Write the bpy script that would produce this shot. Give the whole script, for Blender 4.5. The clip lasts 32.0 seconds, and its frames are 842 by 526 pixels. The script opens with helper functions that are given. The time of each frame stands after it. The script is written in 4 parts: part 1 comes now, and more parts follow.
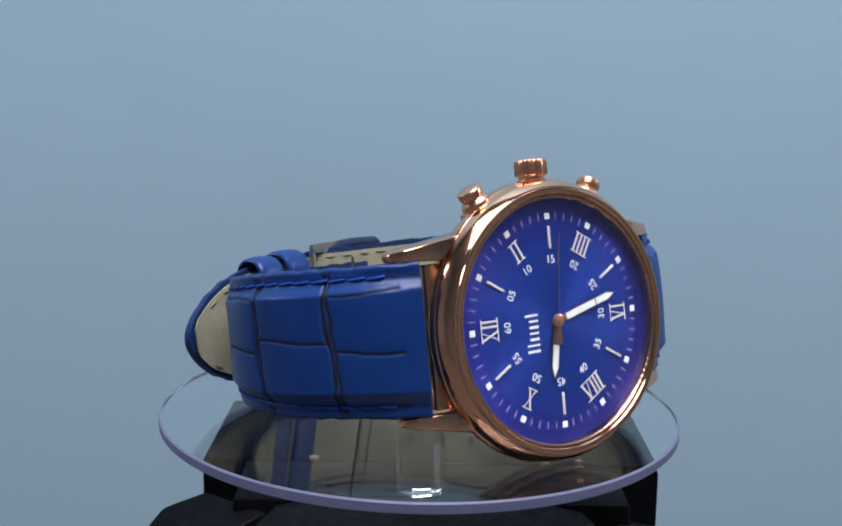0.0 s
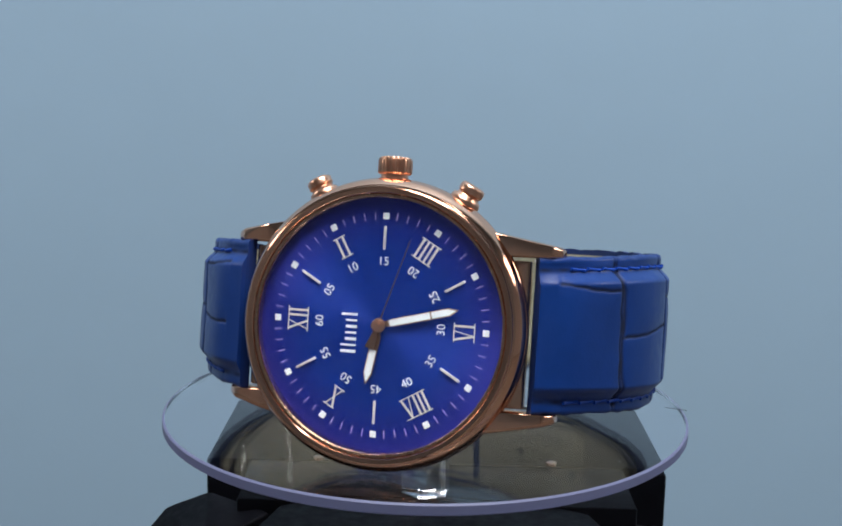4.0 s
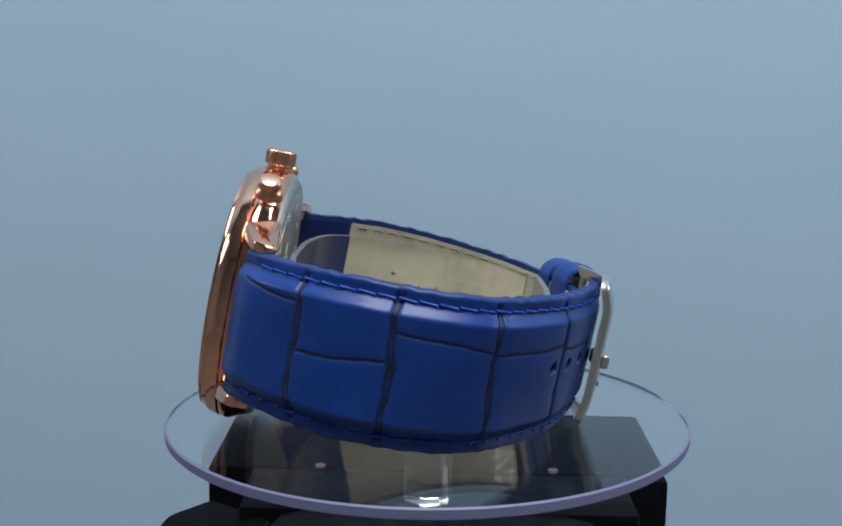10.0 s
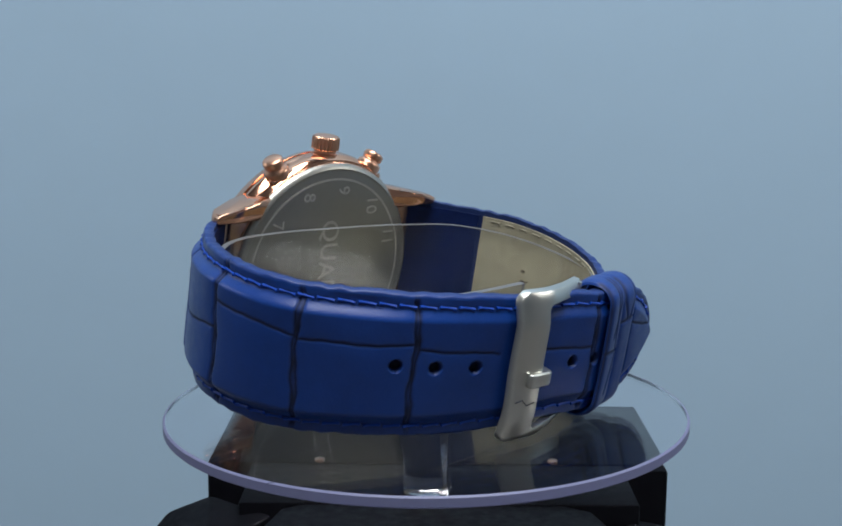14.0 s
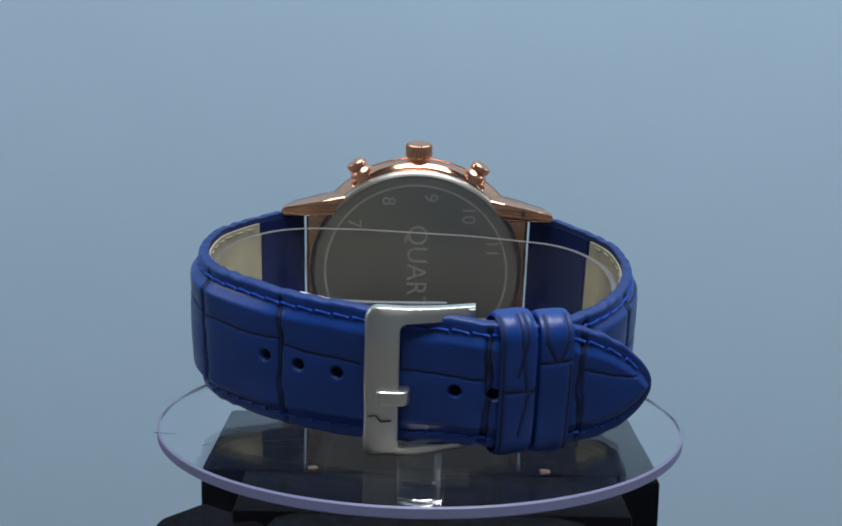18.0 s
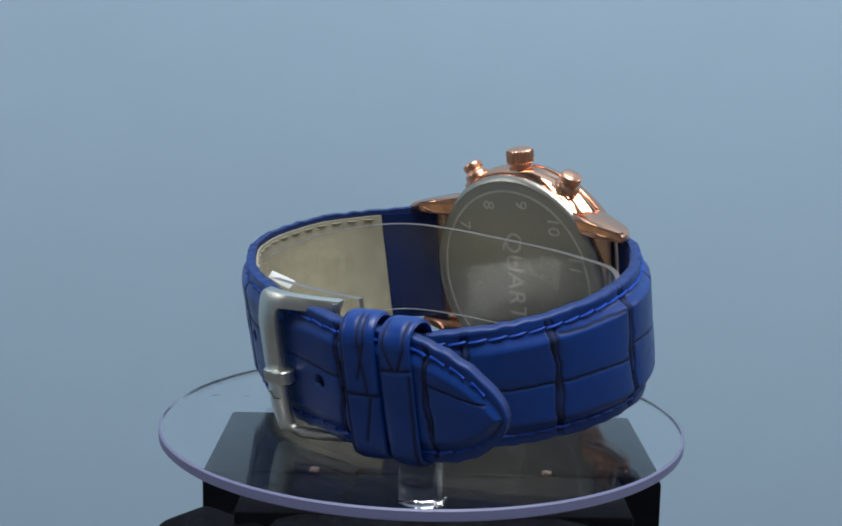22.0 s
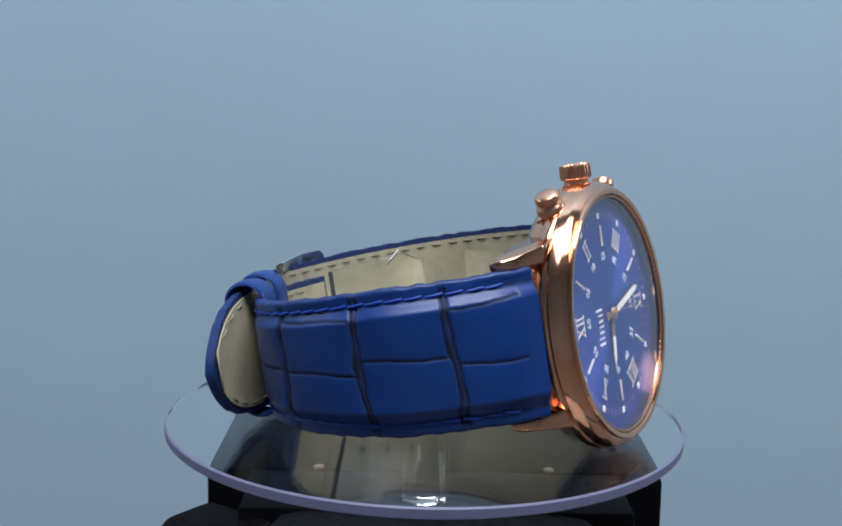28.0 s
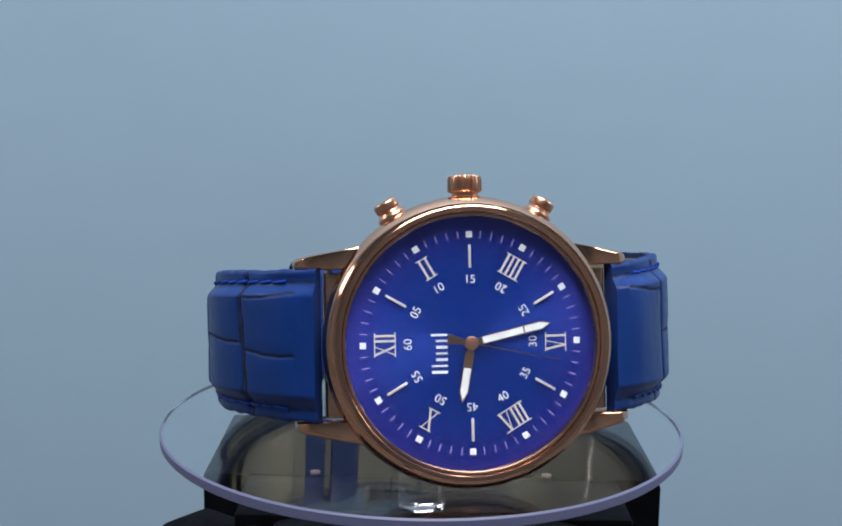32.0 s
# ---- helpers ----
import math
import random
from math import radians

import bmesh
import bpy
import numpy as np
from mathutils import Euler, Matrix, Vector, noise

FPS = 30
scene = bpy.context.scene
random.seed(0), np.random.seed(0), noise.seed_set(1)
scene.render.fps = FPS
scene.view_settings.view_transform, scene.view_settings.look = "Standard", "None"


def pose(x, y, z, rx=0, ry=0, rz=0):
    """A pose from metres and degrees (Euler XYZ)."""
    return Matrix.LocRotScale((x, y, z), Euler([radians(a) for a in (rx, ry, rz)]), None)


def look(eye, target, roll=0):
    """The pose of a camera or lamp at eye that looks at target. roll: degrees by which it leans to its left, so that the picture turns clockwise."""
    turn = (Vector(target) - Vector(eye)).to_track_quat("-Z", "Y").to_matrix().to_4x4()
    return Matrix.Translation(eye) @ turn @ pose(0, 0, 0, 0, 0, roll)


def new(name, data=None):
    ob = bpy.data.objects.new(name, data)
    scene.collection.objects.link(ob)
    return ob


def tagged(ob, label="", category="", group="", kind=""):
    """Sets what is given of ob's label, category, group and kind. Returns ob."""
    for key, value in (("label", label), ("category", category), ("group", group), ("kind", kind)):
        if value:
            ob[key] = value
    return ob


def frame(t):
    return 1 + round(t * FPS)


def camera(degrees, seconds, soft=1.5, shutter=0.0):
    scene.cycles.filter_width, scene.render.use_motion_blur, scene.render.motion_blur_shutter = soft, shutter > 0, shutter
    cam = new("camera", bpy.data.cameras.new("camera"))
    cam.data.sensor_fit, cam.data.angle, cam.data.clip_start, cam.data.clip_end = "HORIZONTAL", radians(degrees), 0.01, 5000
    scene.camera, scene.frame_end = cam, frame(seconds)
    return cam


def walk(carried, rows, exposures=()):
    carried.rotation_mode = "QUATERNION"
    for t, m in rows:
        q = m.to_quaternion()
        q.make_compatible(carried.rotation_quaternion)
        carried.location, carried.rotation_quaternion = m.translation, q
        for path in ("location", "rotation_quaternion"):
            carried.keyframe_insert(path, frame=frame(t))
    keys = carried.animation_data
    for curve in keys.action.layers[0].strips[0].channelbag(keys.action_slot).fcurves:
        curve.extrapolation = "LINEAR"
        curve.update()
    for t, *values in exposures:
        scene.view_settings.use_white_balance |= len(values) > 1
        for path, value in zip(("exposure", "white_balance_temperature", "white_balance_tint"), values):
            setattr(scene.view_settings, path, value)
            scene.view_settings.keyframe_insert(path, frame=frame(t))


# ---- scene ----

# Everything is drawn in millimetres and turned into metres by part(); the turntable's axis is the z axis and the disc's top is z = 0.
MM = 0.001

# the camera's way: seconds, place, heading, tilt, lean
VIEW = [
    (0, -0.00003, -0.20734, 0.06431, -0.150, -10.337, 0.993), (0.5, 0.00000, -0.20713, 0.06424, -0.179, -10.390, 0.923),
    (1, 0.00000, -0.20696, 0.06412, -0.406, -10.420, 0.898), (1.5, 0.00002, -0.20678, 0.06399, -0.515, -10.288, 1.004),
    (2, 0.00002, -0.20661, 0.06388, -0.569, -10.300, 1.079), (2.5, 0.00010, -0.20624, 0.06375, -0.644, -10.245, 1.105),
    (3, 0.00011, -0.20583, 0.06362, -0.581, -10.202, 1.138), (3.5, 0.00013, -0.20552, 0.06352, -0.550, -10.253, 1.244),
    (5.5, 0.00010, -0.20547, 0.06320, -0.485, -10.057, 1.313), (6, -0.00003, -0.20568, 0.06320, -0.467, -9.954, 1.308),
    (6.5, -0.00010, -0.20564, 0.06305, -0.588, -10.007, 1.300), (7, -0.00027, -0.20553, 0.06299, -0.558, -9.986, 1.248),
    (7.5, -0.00041, -0.20550, 0.06314, -0.537, -9.998, 1.207), (8, -0.00052, -0.20547, 0.06328, -0.559, -10.009, 1.325),
    (8.5, -0.00052, -0.20562, 0.06336, -0.667, -10.080, 1.407), (9, -0.00056, -0.20582, 0.06346, -0.661, -10.043, 1.372),
    (9.5, -0.00053, -0.20610, 0.06353, -0.594, -9.943, 1.274), (10, -0.00051, -0.20578, 0.06360, -0.426, -9.911, 1.177),
    (10.5, -0.00049, -0.20553, 0.06361, -0.246, -9.699, 1.116), (11, -0.00049, -0.20549, 0.06359, -0.155, -9.694, 1.015),
    (11.5, -0.00046, -0.20519, 0.06367, 0.026, -9.909, 0.876), (12, -0.00055, -0.20511, 0.06373, 0.192, -9.894, 0.818),
    (12.5, -0.00054, -0.20489, 0.06369, 0.121, -9.793, 0.506), (13, -0.00066, -0.20496, 0.06327, 0.077, -9.877, 0.268),
    (13.5, -0.00069, -0.20514, 0.06281, -0.026, -10.167, 0.291), (14, -0.00082, -0.20539, 0.06270, -0.175, -10.065, 0.405),
    (14.5, -0.00093, -0.20564, 0.06272, -0.267, -9.896, 0.454), (16.5, -0.00134, -0.20652, 0.06350, -0.200, -9.833, 0.733),
    (17, -0.00143, -0.20638, 0.06400, -0.053, -9.931, 0.931), (17.5, -0.00143, -0.20605, 0.06429, 0.115, -9.892, 1.026),
    (18, -0.00156, -0.20588, 0.06427, 0.225, -9.963, 1.087), (18.5, -0.00161, -0.20576, 0.06431, 0.373, -9.968, 1.144),
    (19, -0.00171, -0.20572, 0.06434, 0.371, -9.973, 1.139), (19.5, -0.00173, -0.20580, 0.06439, 0.348, -9.891, 1.214),
    (20, -0.00178, -0.20588, 0.06449, 0.295, -9.836, 1.081), (20.5, -0.00177, -0.20593, 0.06431, 0.300, -9.800, 1.063),
    (21, -0.00181, -0.20588, 0.06428, 0.321, -9.761, 0.995), (21.5, -0.00178, -0.20584, 0.06431, 0.217, -9.881, 0.989),
    (22, -0.00184, -0.20577, 0.06423, 0.254, -9.909, 0.968), (22.5, -0.00179, -0.20563, 0.06424, 0.282, -9.878, 1.049),
    (23, -0.00181, -0.20554, 0.06428, 0.228, -9.942, 1.074), (23.5, -0.00172, -0.20525, 0.06431, 0.230, -10.035, 0.995),
    (24, -0.00172, -0.20522, 0.06467, 0.224, -10.094, 0.946), (24.5, -0.00162, -0.20529, 0.06504, 0.264, -10.126, 0.944),
    (25, -0.00166, -0.20543, 0.06523, 0.279, -10.249, 0.957), (25.5, -0.00157, -0.20555, 0.06529, 0.309, -10.211, 0.927),
    (27.5, -0.00166, -0.20825, 0.06325, 0.098, -9.634, 0.925), (28, -0.00165, -0.20849, 0.06316, 0.067, -9.573, 0.916),
    (28.5, -0.00158, -0.20820, 0.06335, 0.099, -9.650, 0.893), (29, -0.00157, -0.20775, 0.06359, 0.112, -9.738, 0.814),
    (29.5, -0.00146, -0.20749, 0.06384, 0.187, -9.775, 0.869), (30, -0.00147, -0.20721, 0.06423, 0.116, -9.838, 0.765),
    (30.5, -0.00138, -0.20711, 0.06449, 0.048, -9.848, 0.846), (31, -0.00134, -0.20681, 0.06458, 0.018, -9.991, 0.932),
    (31.5, -0.00130, -0.20670, 0.06463, 0.137, -9.890, 0.919), (32, -0.00125, -0.20665, 0.06462, 0.087, -9.805, 0.948),
]
TURN = [
    (0, 34.98), (0.5, 28.23), (1, 21.86), (1.5, 15.65), (2, 9.56), (2.5, 2.94), (3, -3.00), (3.5, -9.22),
    (5.5, -34.88), (6, -40.94), (6.5, -47.75), (7, -53.91), (7.5, -60.16), (8, -66.21), (8.5, -72.41), (9, -78.09),
    (9.5, -84.25), (10, -90.23), (10.5, -95.86), (11, -101.52), (11.5, -107.84), (12, -113.36), (12.5, -119.56), (13, -124.81),
    (13.5, -130.63), (14, -135.95), (14.5, -141.60), (16.5, -164.32), (17, -169.36), (17.5, -175.15), (18, -180.12), (18.5, -185.86),
    (19, -191.47), (19.5, -197.23), (20, -202.19), (20.5, -207.83), (21, -213.24), (21.5, -219.28), (22, -224.57), (22.5, -231.27),
    (23, -237.90), (23.5, -244.28), (24, -249.88), (24.5, -256.11), (25, -261.89), (25.5, -268.70), (27.5, -293.25), (28, -299.34),
    (28.5, -306.10), (29, -312.60), (29.5, -319.69), (30, -325.85), (30.5, -332.74), (31, -338.98), (31.5, -344.92), (32, -351.44),
]


def heading(x, y, z, yaw, tilt, lean):
    yaw, tilt = radians(yaw), radians(tilt)
    way = Vector((math.sin(yaw) * math.cos(tilt), math.cos(yaw) * math.cos(tilt), math.sin(tilt)))
    eye = Vector((x, y, z))
    return look(eye, eye + way, lean)


cam = camera(37.95, 32.0, 1.9)
walk(cam, [(r[0], heading(*r[1:])) for r in VIEW], [(0, 0.0), (32, 0.0)])

# ---- light ----
world = bpy.data.worlds.new("world")
scene.world = world
world.use_nodes = True
world.node_tree.nodes["Background"].inputs[0].default_value = (0.55, 0.68, 0.85, 1)
world.node_tree.nodes["Background"].inputs[1].default_value = 0.1


def area_lamp(name, eye, target, sx, sy, power, colour):
    data = bpy.data.lights.new(name, "AREA")
    data.shape, data.size, data.size_y, data.energy, data.color = "RECTANGLE", sx, sy, power, colour
    ob = new(name, data)
    ob.matrix_world = look(eye, target)
    return ob


area_lamp("ceiling_lamp", (0.06, -0.22, 0.80), (0.02, 0.04, 0.0), 0.6, 0.45, 9.9, (0.97, 0.98, 1.0))
area_lamp("side_lamp_west", (-0.60, 0.04, 0.33), (0.0, 0.0, 0.02), 0.11, 0.15, 0.48, (1.0, 0.98, 0.95))
area_lamp("side_lamp_east", (0.60, 0.04, 0.33), (0.0, 0.0, 0.02), 0.11, 0.15, 0.58, (1.0, 0.98, 0.95))


# ---- materials ----
def material(name, colour, rough=0.5, metal=0.0, spec=0.5, coat=0.0, noise_scale=0.0, noise_amount=0.0, bump=0.0, bump_scale=0.0,
             rough_var=0.0, grime=None):
    """A principled material with two scales of colour variation, roughness variation and a fine relief."""
    m = bpy.data.materials.new(name)
    m.use_nodes = True
    nt = m.node_tree
    b = nt.nodes["Principled BSDF"]
    b.inputs["Base Color"].default_value = (*colour, 1)
    b.inputs["Roughness"].default_value = rough
    b.inputs["Metallic"].default_value = metal
    b.inputs["Specular IOR Level"].default_value = spec
    b.inputs["Coat Weight"].default_value = coat
    co = nt.nodes.new("ShaderNodeTexCoord")
    if noise_scale:
        n1 = nt.nodes.new("ShaderNodeTexNoise")
        n1.inputs["Scale"].default_value, n1.inputs["Detail"].default_value = noise_scale, 5
        n2 = nt.nodes.new("ShaderNodeTexNoise")
        n2.inputs["Scale"].default_value, n2.inputs["Detail"].default_value = noise_scale * 9, 3
        add = nt.nodes.new("ShaderNodeMath")
        add.operation = "ADD"
        half = nt.nodes.new("ShaderNodeMath")
        half.operation, half.inputs[1].default_value = "MULTIPLY", 0.45
        ramp = nt.nodes.new("ShaderNodeMapRange")
        ramp.inputs[1].default_value, ramp.inputs[2].default_value = 0.5, 0.95
        ramp.inputs[3].default_value, ramp.inputs[4].default_value = 1 - noise_amount, 1 + noise_amount
        mix = nt.nodes.new("ShaderNodeVectorMath")
        mix.operation = "SCALE"
        mix.inputs[0].default_value = colour
        for n in (n1, n2):
            nt.links.new(co.outputs["Object"], n.inputs["Vector"])
        nt.links.new(n1.outputs[0], add.inputs[0])
        nt.links.new(n2.outputs[0], half.inputs[0])
        nt.links.new(half.outputs[0], add.inputs[1])
        nt.links.new(add.outputs[0], ramp.inputs[0])
        nt.links.new(ramp.outputs[0], mix.inputs["Scale"])
        nt.links.new(mix.outputs[0], b.inputs["Base Color"])
        if rough_var:
            rr = nt.nodes.new("ShaderNodeMapRange")
            rr.inputs[1].default_value, rr.inputs[2].default_value = 0.3, 0.7
            rr.inputs[3].default_value, rr.inputs[4].default_value = max(rough - rough_var, 0.02), rough + rough_var
            nt.links.new(n2.outputs[0], rr.inputs[0])
            nt.links.new(rr.outputs[0], b.inputs["Roughness"])
    if bump:
        n3 = nt.nodes.new("ShaderNodeTexNoise")
        n3.inputs["Scale"].default_value, n3.inputs["Detail"].default_value = bump_scale, 4
        bp = nt.nodes.new("ShaderNodeBump")
        bp.inputs["Strength"].default_value, bp.inputs["Distance"].default_value = bump, 0.0002
        nt.links.new(co.outputs["Object"], n3.inputs["Vector"])
        nt.links.new(n3.outputs[0], bp.inputs["Height"])
        nt.links.new(bp.outputs[0], b.inputs["Normal"])
    return m


def leather(name, colour, dark, rough):
    """Padded embossed leather: smooth glossy cells, the embossed creases hold a darker dye (attribute 'crease', which
    also darkens stitch lines and hole pits).
    """
    m = material(name, colour, rough, 0, 0.45, 0.04, 60, 0.12, 0.14, 2600, 0.06)
    nt = m.node_tree
    b = nt.nodes["Principled BSDF"]
    b.inputs["Coat Roughness"].default_value = 0.3
    at = nt.nodes.new("ShaderNodeAttribute")
    at.attribute_name = "crease"
    mx = nt.nodes.new("ShaderNodeMix")
    mx.data_type = "RGBA"
    old = b.inputs["Base Color"].links[0].from_socket
    nt.links.new(at.outputs["Fac"], mx.inputs[0])
    nt.links.new(old, mx.inputs[6])
    mx.inputs[7].default_value = (*dark, 1)
    nt.links.new(mx.outputs[2], b.inputs["Base Color"])
    dull = nt.nodes.new("ShaderNodeMix")
    rough_from = b.inputs["Roughness"].links[0].from_socket
    nt.links.new(at.outputs["Fac"], dull.inputs[0])
    nt.links.new(rough_from, dull.inputs[2])
    dull.inputs[3].default_value = 0.85
    nt.links.new(dull.outputs[0], b.inputs["Roughness"])
    return m


def clear(name, ior=1.49, rough=0.0, colour=(1, 1, 1)):
    m = bpy.data.materials.new(name)
    m.use_nodes = True
    b = m.node_tree.nodes["Principled BSDF"]
    b.inputs["Base Color"].default_value = (*colour, 1)
    b.inputs["Transmission Weight"].default_value = 1
    b.inputs["Roughness"].default_value = rough
    b.inputs["IOR"].default_value = ior
    return m


GOLD = material("rose_gold_plate", (0.86, 0.46, 0.30), 0.11, 1.0, 0.5, 0, 90, 0.03, 0.01, 500)
GOLD_SOFT = material("satin_rose_gold_plate", (0.86, 0.47, 0.31), 0.28, 1.0, 0.5, 0, 90, 0.05, 0.02, 500)
# Rose gold darkened: the shade in the case's recesses is put into the colour.
GOLD_SHADED = material("shaded_gold_plate", (0.60, 0.37, 0.26), 0.26, 1.0, 0.5, 0, 90, 0.1)
STEEL = material("brushed_steel", (0.66, 0.665, 0.62), 0.33, 1.0, 0.5, 0, 70, 0.03, 0.015, 700)
BACK_STEEL = material("case_back_steel", (0.40, 0.395, 0.36), 0.4, 1.0, 0.5, 0, 90, 0.03)
LEATHER = leather("blue_leather", (0.0035, 0.038, 0.215), (0.002, 0.007, 0.030), 0.38)
LEATHER_EDGE = material("blue_leather_edge", (0.003, 0.014, 0.085), 0.5, 0, 0.25, 0, 120, 0.2, 0.15, 2600)
THREAD = material("blue_thread", (0.005, 0.058, 0.40), 0.5, 0, 0.3, 0, 300, 0.15)
LINING = material("cream_lining", (0.37, 0.345, 0.25), 0.6, 0, 0.4, 0, 55, 0.22, 0.25, 1800, 0.05)
THREAD_PALE = material("pale_thread", (0.30, 0.28, 0.21), 0.6, 0, 0.4, 0, 300, 0.15)
STAIN = material("brown_stain", (0.075, 0.06, 0.04), 0.7, 0, 0.3, 0, 400, 0.5)
# Dark tone for scratches, and for the shade inside the punched holes.
HOLE = material("hole_shade_and_scratch", (0.03, 0.035, 0.05), 0.7, 0, 0.3, 0, 200, 0.2)
WHITE = material("white_lume", (0.82, 0.85, 0.86), 0.45, 0, 0.5, 0, 300, 0.05)
PRINT = material("white_dial_print", (0.72, 0.76, 0.85), 0.5, 0, 0.5, 0, 300, 0.05)
POINTER = material("bronze_pointer_plate", (0.42, 0.25, 0.17), 0.3, 0.9, 0.5, 0, 300, 0.05)
INDEX = material("pale_gold_index", (0.84, 0.79, 0.74), 0.3, 0.35, 0.5, 0, 300, 0.05)
VIOLET = material("violet_tick_print", (0.45, 0.36, 0.82), 0.5, 0, 0.5, 0, 300, 0.05)
BLACK = material("black_plastic", (0.0025, 0.0027, 0.004), 0.5, 0, 0.045, 0, 60, 0.3, 0.2, 900, 0.08)
ENGRAVE = material("engraved_steel", (0.66, 0.65, 0.62), 0.5, 1.0, 0.5, 0, 300, 0.08)
ACRYLIC = clear("clear_acrylic", 1.28, 0.0, (0.97, 0.97, 1.0))
ACRYLIC_EDGE = clear("frosted_acrylic_edge", 1.49, 0.5, (0.82, 0.82, 1.0))
ACRYLIC_EDGE.node_tree.nodes["Principled BSDF"].inputs["Base Color"].default_value = (0.20, 0.215, 0.37, 1)
ACRYLIC_EDGE.node_tree.nodes["Principled BSDF"].inputs["Transmission Weight"].default_value = 0.25
CUFF_EDGE = material("frosted_cuff_edge", (0.13, 0.135, 0.14), 0.35, 0, 0.5, 0, 200, 0.05)
GLASS = clear("watch_crystal", 1.5)
CUFF = clear("clear_cuff_plastic", 1.38, 0.1, (0.93, 0.94, 0.93))
SPINDLE = clear("hazy_clear_plastic", 1.45, 0.08, (0.9, 0.91, 0.93))
PAPER = material("pale_blue_wall_paint", (0.388, 0.548, 0.695), 0.85, 0, 0.3, 0, 3, 0.03, 0.15, 300)
PLASTER = material("white_plaster", (0.60, 0.60, 0.61), 0.9, 0, 0.3, 0, 2, 0.04, 0.2, 60)
TABLE = material("dark_table_top", (0.10, 0.095, 0.09), 0.5, 0, 0.4, 0, 8, 0.1, 0.1, 200)


def dial_material():
    """Sunray-brushed metallic blue: fine streaks run outwards from the middle."""
    m = material("sunray_blue_dial", (0.010, 0.052, 0.37), 0.38, 0.5, 0.4, 0.0)
    nt = m.node_tree
    b = nt.nodes["Principled BSDF"]
    b.inputs["Anisotropic"].default_value = 0.9
    around = nt.nodes.new("ShaderNodeTangent")
    around.direction_type, around.axis = "RADIAL", "Y"
    nt.links.new(around.outputs[0], b.inputs["Tangent"])
    co = nt.nodes.new("ShaderNodeTexCoord")
    # the lacquer turns violet towards the rim
    ln = nt.nodes.new("ShaderNodeVectorMath")
    ln.operation = "LENGTH"
    nt.links.new(co.outputs["Object"], ln.inputs[0])
    mr = nt.nodes.new("ShaderNodeMapRange")
    mr.inputs[1].default_value, mr.inputs[2].default_value = 0.011, 0.0185
    nt.links.new(ln.outputs["Value"], mr.inputs[0])
    mx = nt.nodes.new("ShaderNodeMix")
    mx.data_type = "RGBA"
    nt.links.new(mr.outputs[0], mx.inputs[0])
    mx.inputs[6].default_value, mx.inputs[7].default_value = (0.004, 0.037, 0.32, 1), (0.019, 0.024, 0.30, 1)
    nt.links.new(mx.outputs[2], b.inputs["Base Color"])
    return m


DIAL = dial_material()


# ---- mesh tools ----
def part(name, bm, mat, parent=None, label="", smooth=True, at=None, angle=40):
    """Link a bmesh, drawn in millimetres, as one mesh object under a thing or a part."""
    bmesh.ops.scale(bm, vec=(MM, MM, MM), verts=bm.verts)
    bmesh.ops.recalc_face_normals(bm, faces=bm.faces)
    me = bpy.data.meshes.new(name)
    bm.to_mesh(me)
    bm.free()
    for mm in (mat if isinstance(mat, (list, tuple)) else [mat]):
        me.materials.append(mm)
    if smooth:
        me.shade_smooth()
        me.set_sharp_from_angle(angle=radians(angle))
    ob = new(name, me)
    ob.parent = parent
    if at is not None:
        ob.matrix_basis = at
    if label:
        ob["label"] = label
    return ob


def again(ob, name, parent, m):
    """Another object on the same mesh."""
    o = new(name, ob.data)
    o.parent, o.matrix_basis = parent, m
    return o


def bm_box(x0, x1, y0, y1, z0, z1, bevel=0.0, seg=2, bm=None):
    made = bm or bmesh.new()
    r = bmesh.ops.create_cube(made, size=1)
    for v in r["verts"]:
        v.co = Vector(((x0 + x1) / 2 + v.co.x * (x1 - x0), (y0 + y1) / 2 + v.co.y * (y1 - y0), (z0 + z1) / 2 + v.co.z * (z1 - z0)))
    if bevel:
        es = list({e for v in r["verts"] for e in v.link_edges})
        bmesh.ops.bevel(made, geom=es, offset=bevel, segments=seg, affect="EDGES", profile=0.5)
    return made


def bm_revolve(profile, n=96, axis="y", closed=False):
    """Turn a profile of (radius, height) round the y axis (or z)."""
    bm = bmesh.new()
    rings = []
    for r, h in profile:
        if r < 1e-6:
            rings.append([bm.verts.new((0, h, 0) if axis == "y" else (0, 0, h))])
        else:
            ring = []
            for k in range(n):
                a = 2 * math.pi * k / n
                c, s = r * math.cos(a), r * math.sin(a)
                ring.append(bm.verts.new((c, h, s) if axis == "y" else (c, s, h)))
            rings.append(ring)
    pairs = list(zip(rings, rings[1:])) + ([(rings[-1], rings[0])] if closed else [])
    for a, b in pairs:
        for k in range(n):
            q = [a[k % len(a)], a[(k + 1) % len(a)], b[(k + 1) % len(b)], b[k % len(b)]]
            u = []
            for v in q:
                if v not in u:
                    u.append(v)
            if len(u) > 2:
                bm.faces.new(u)
    return bm


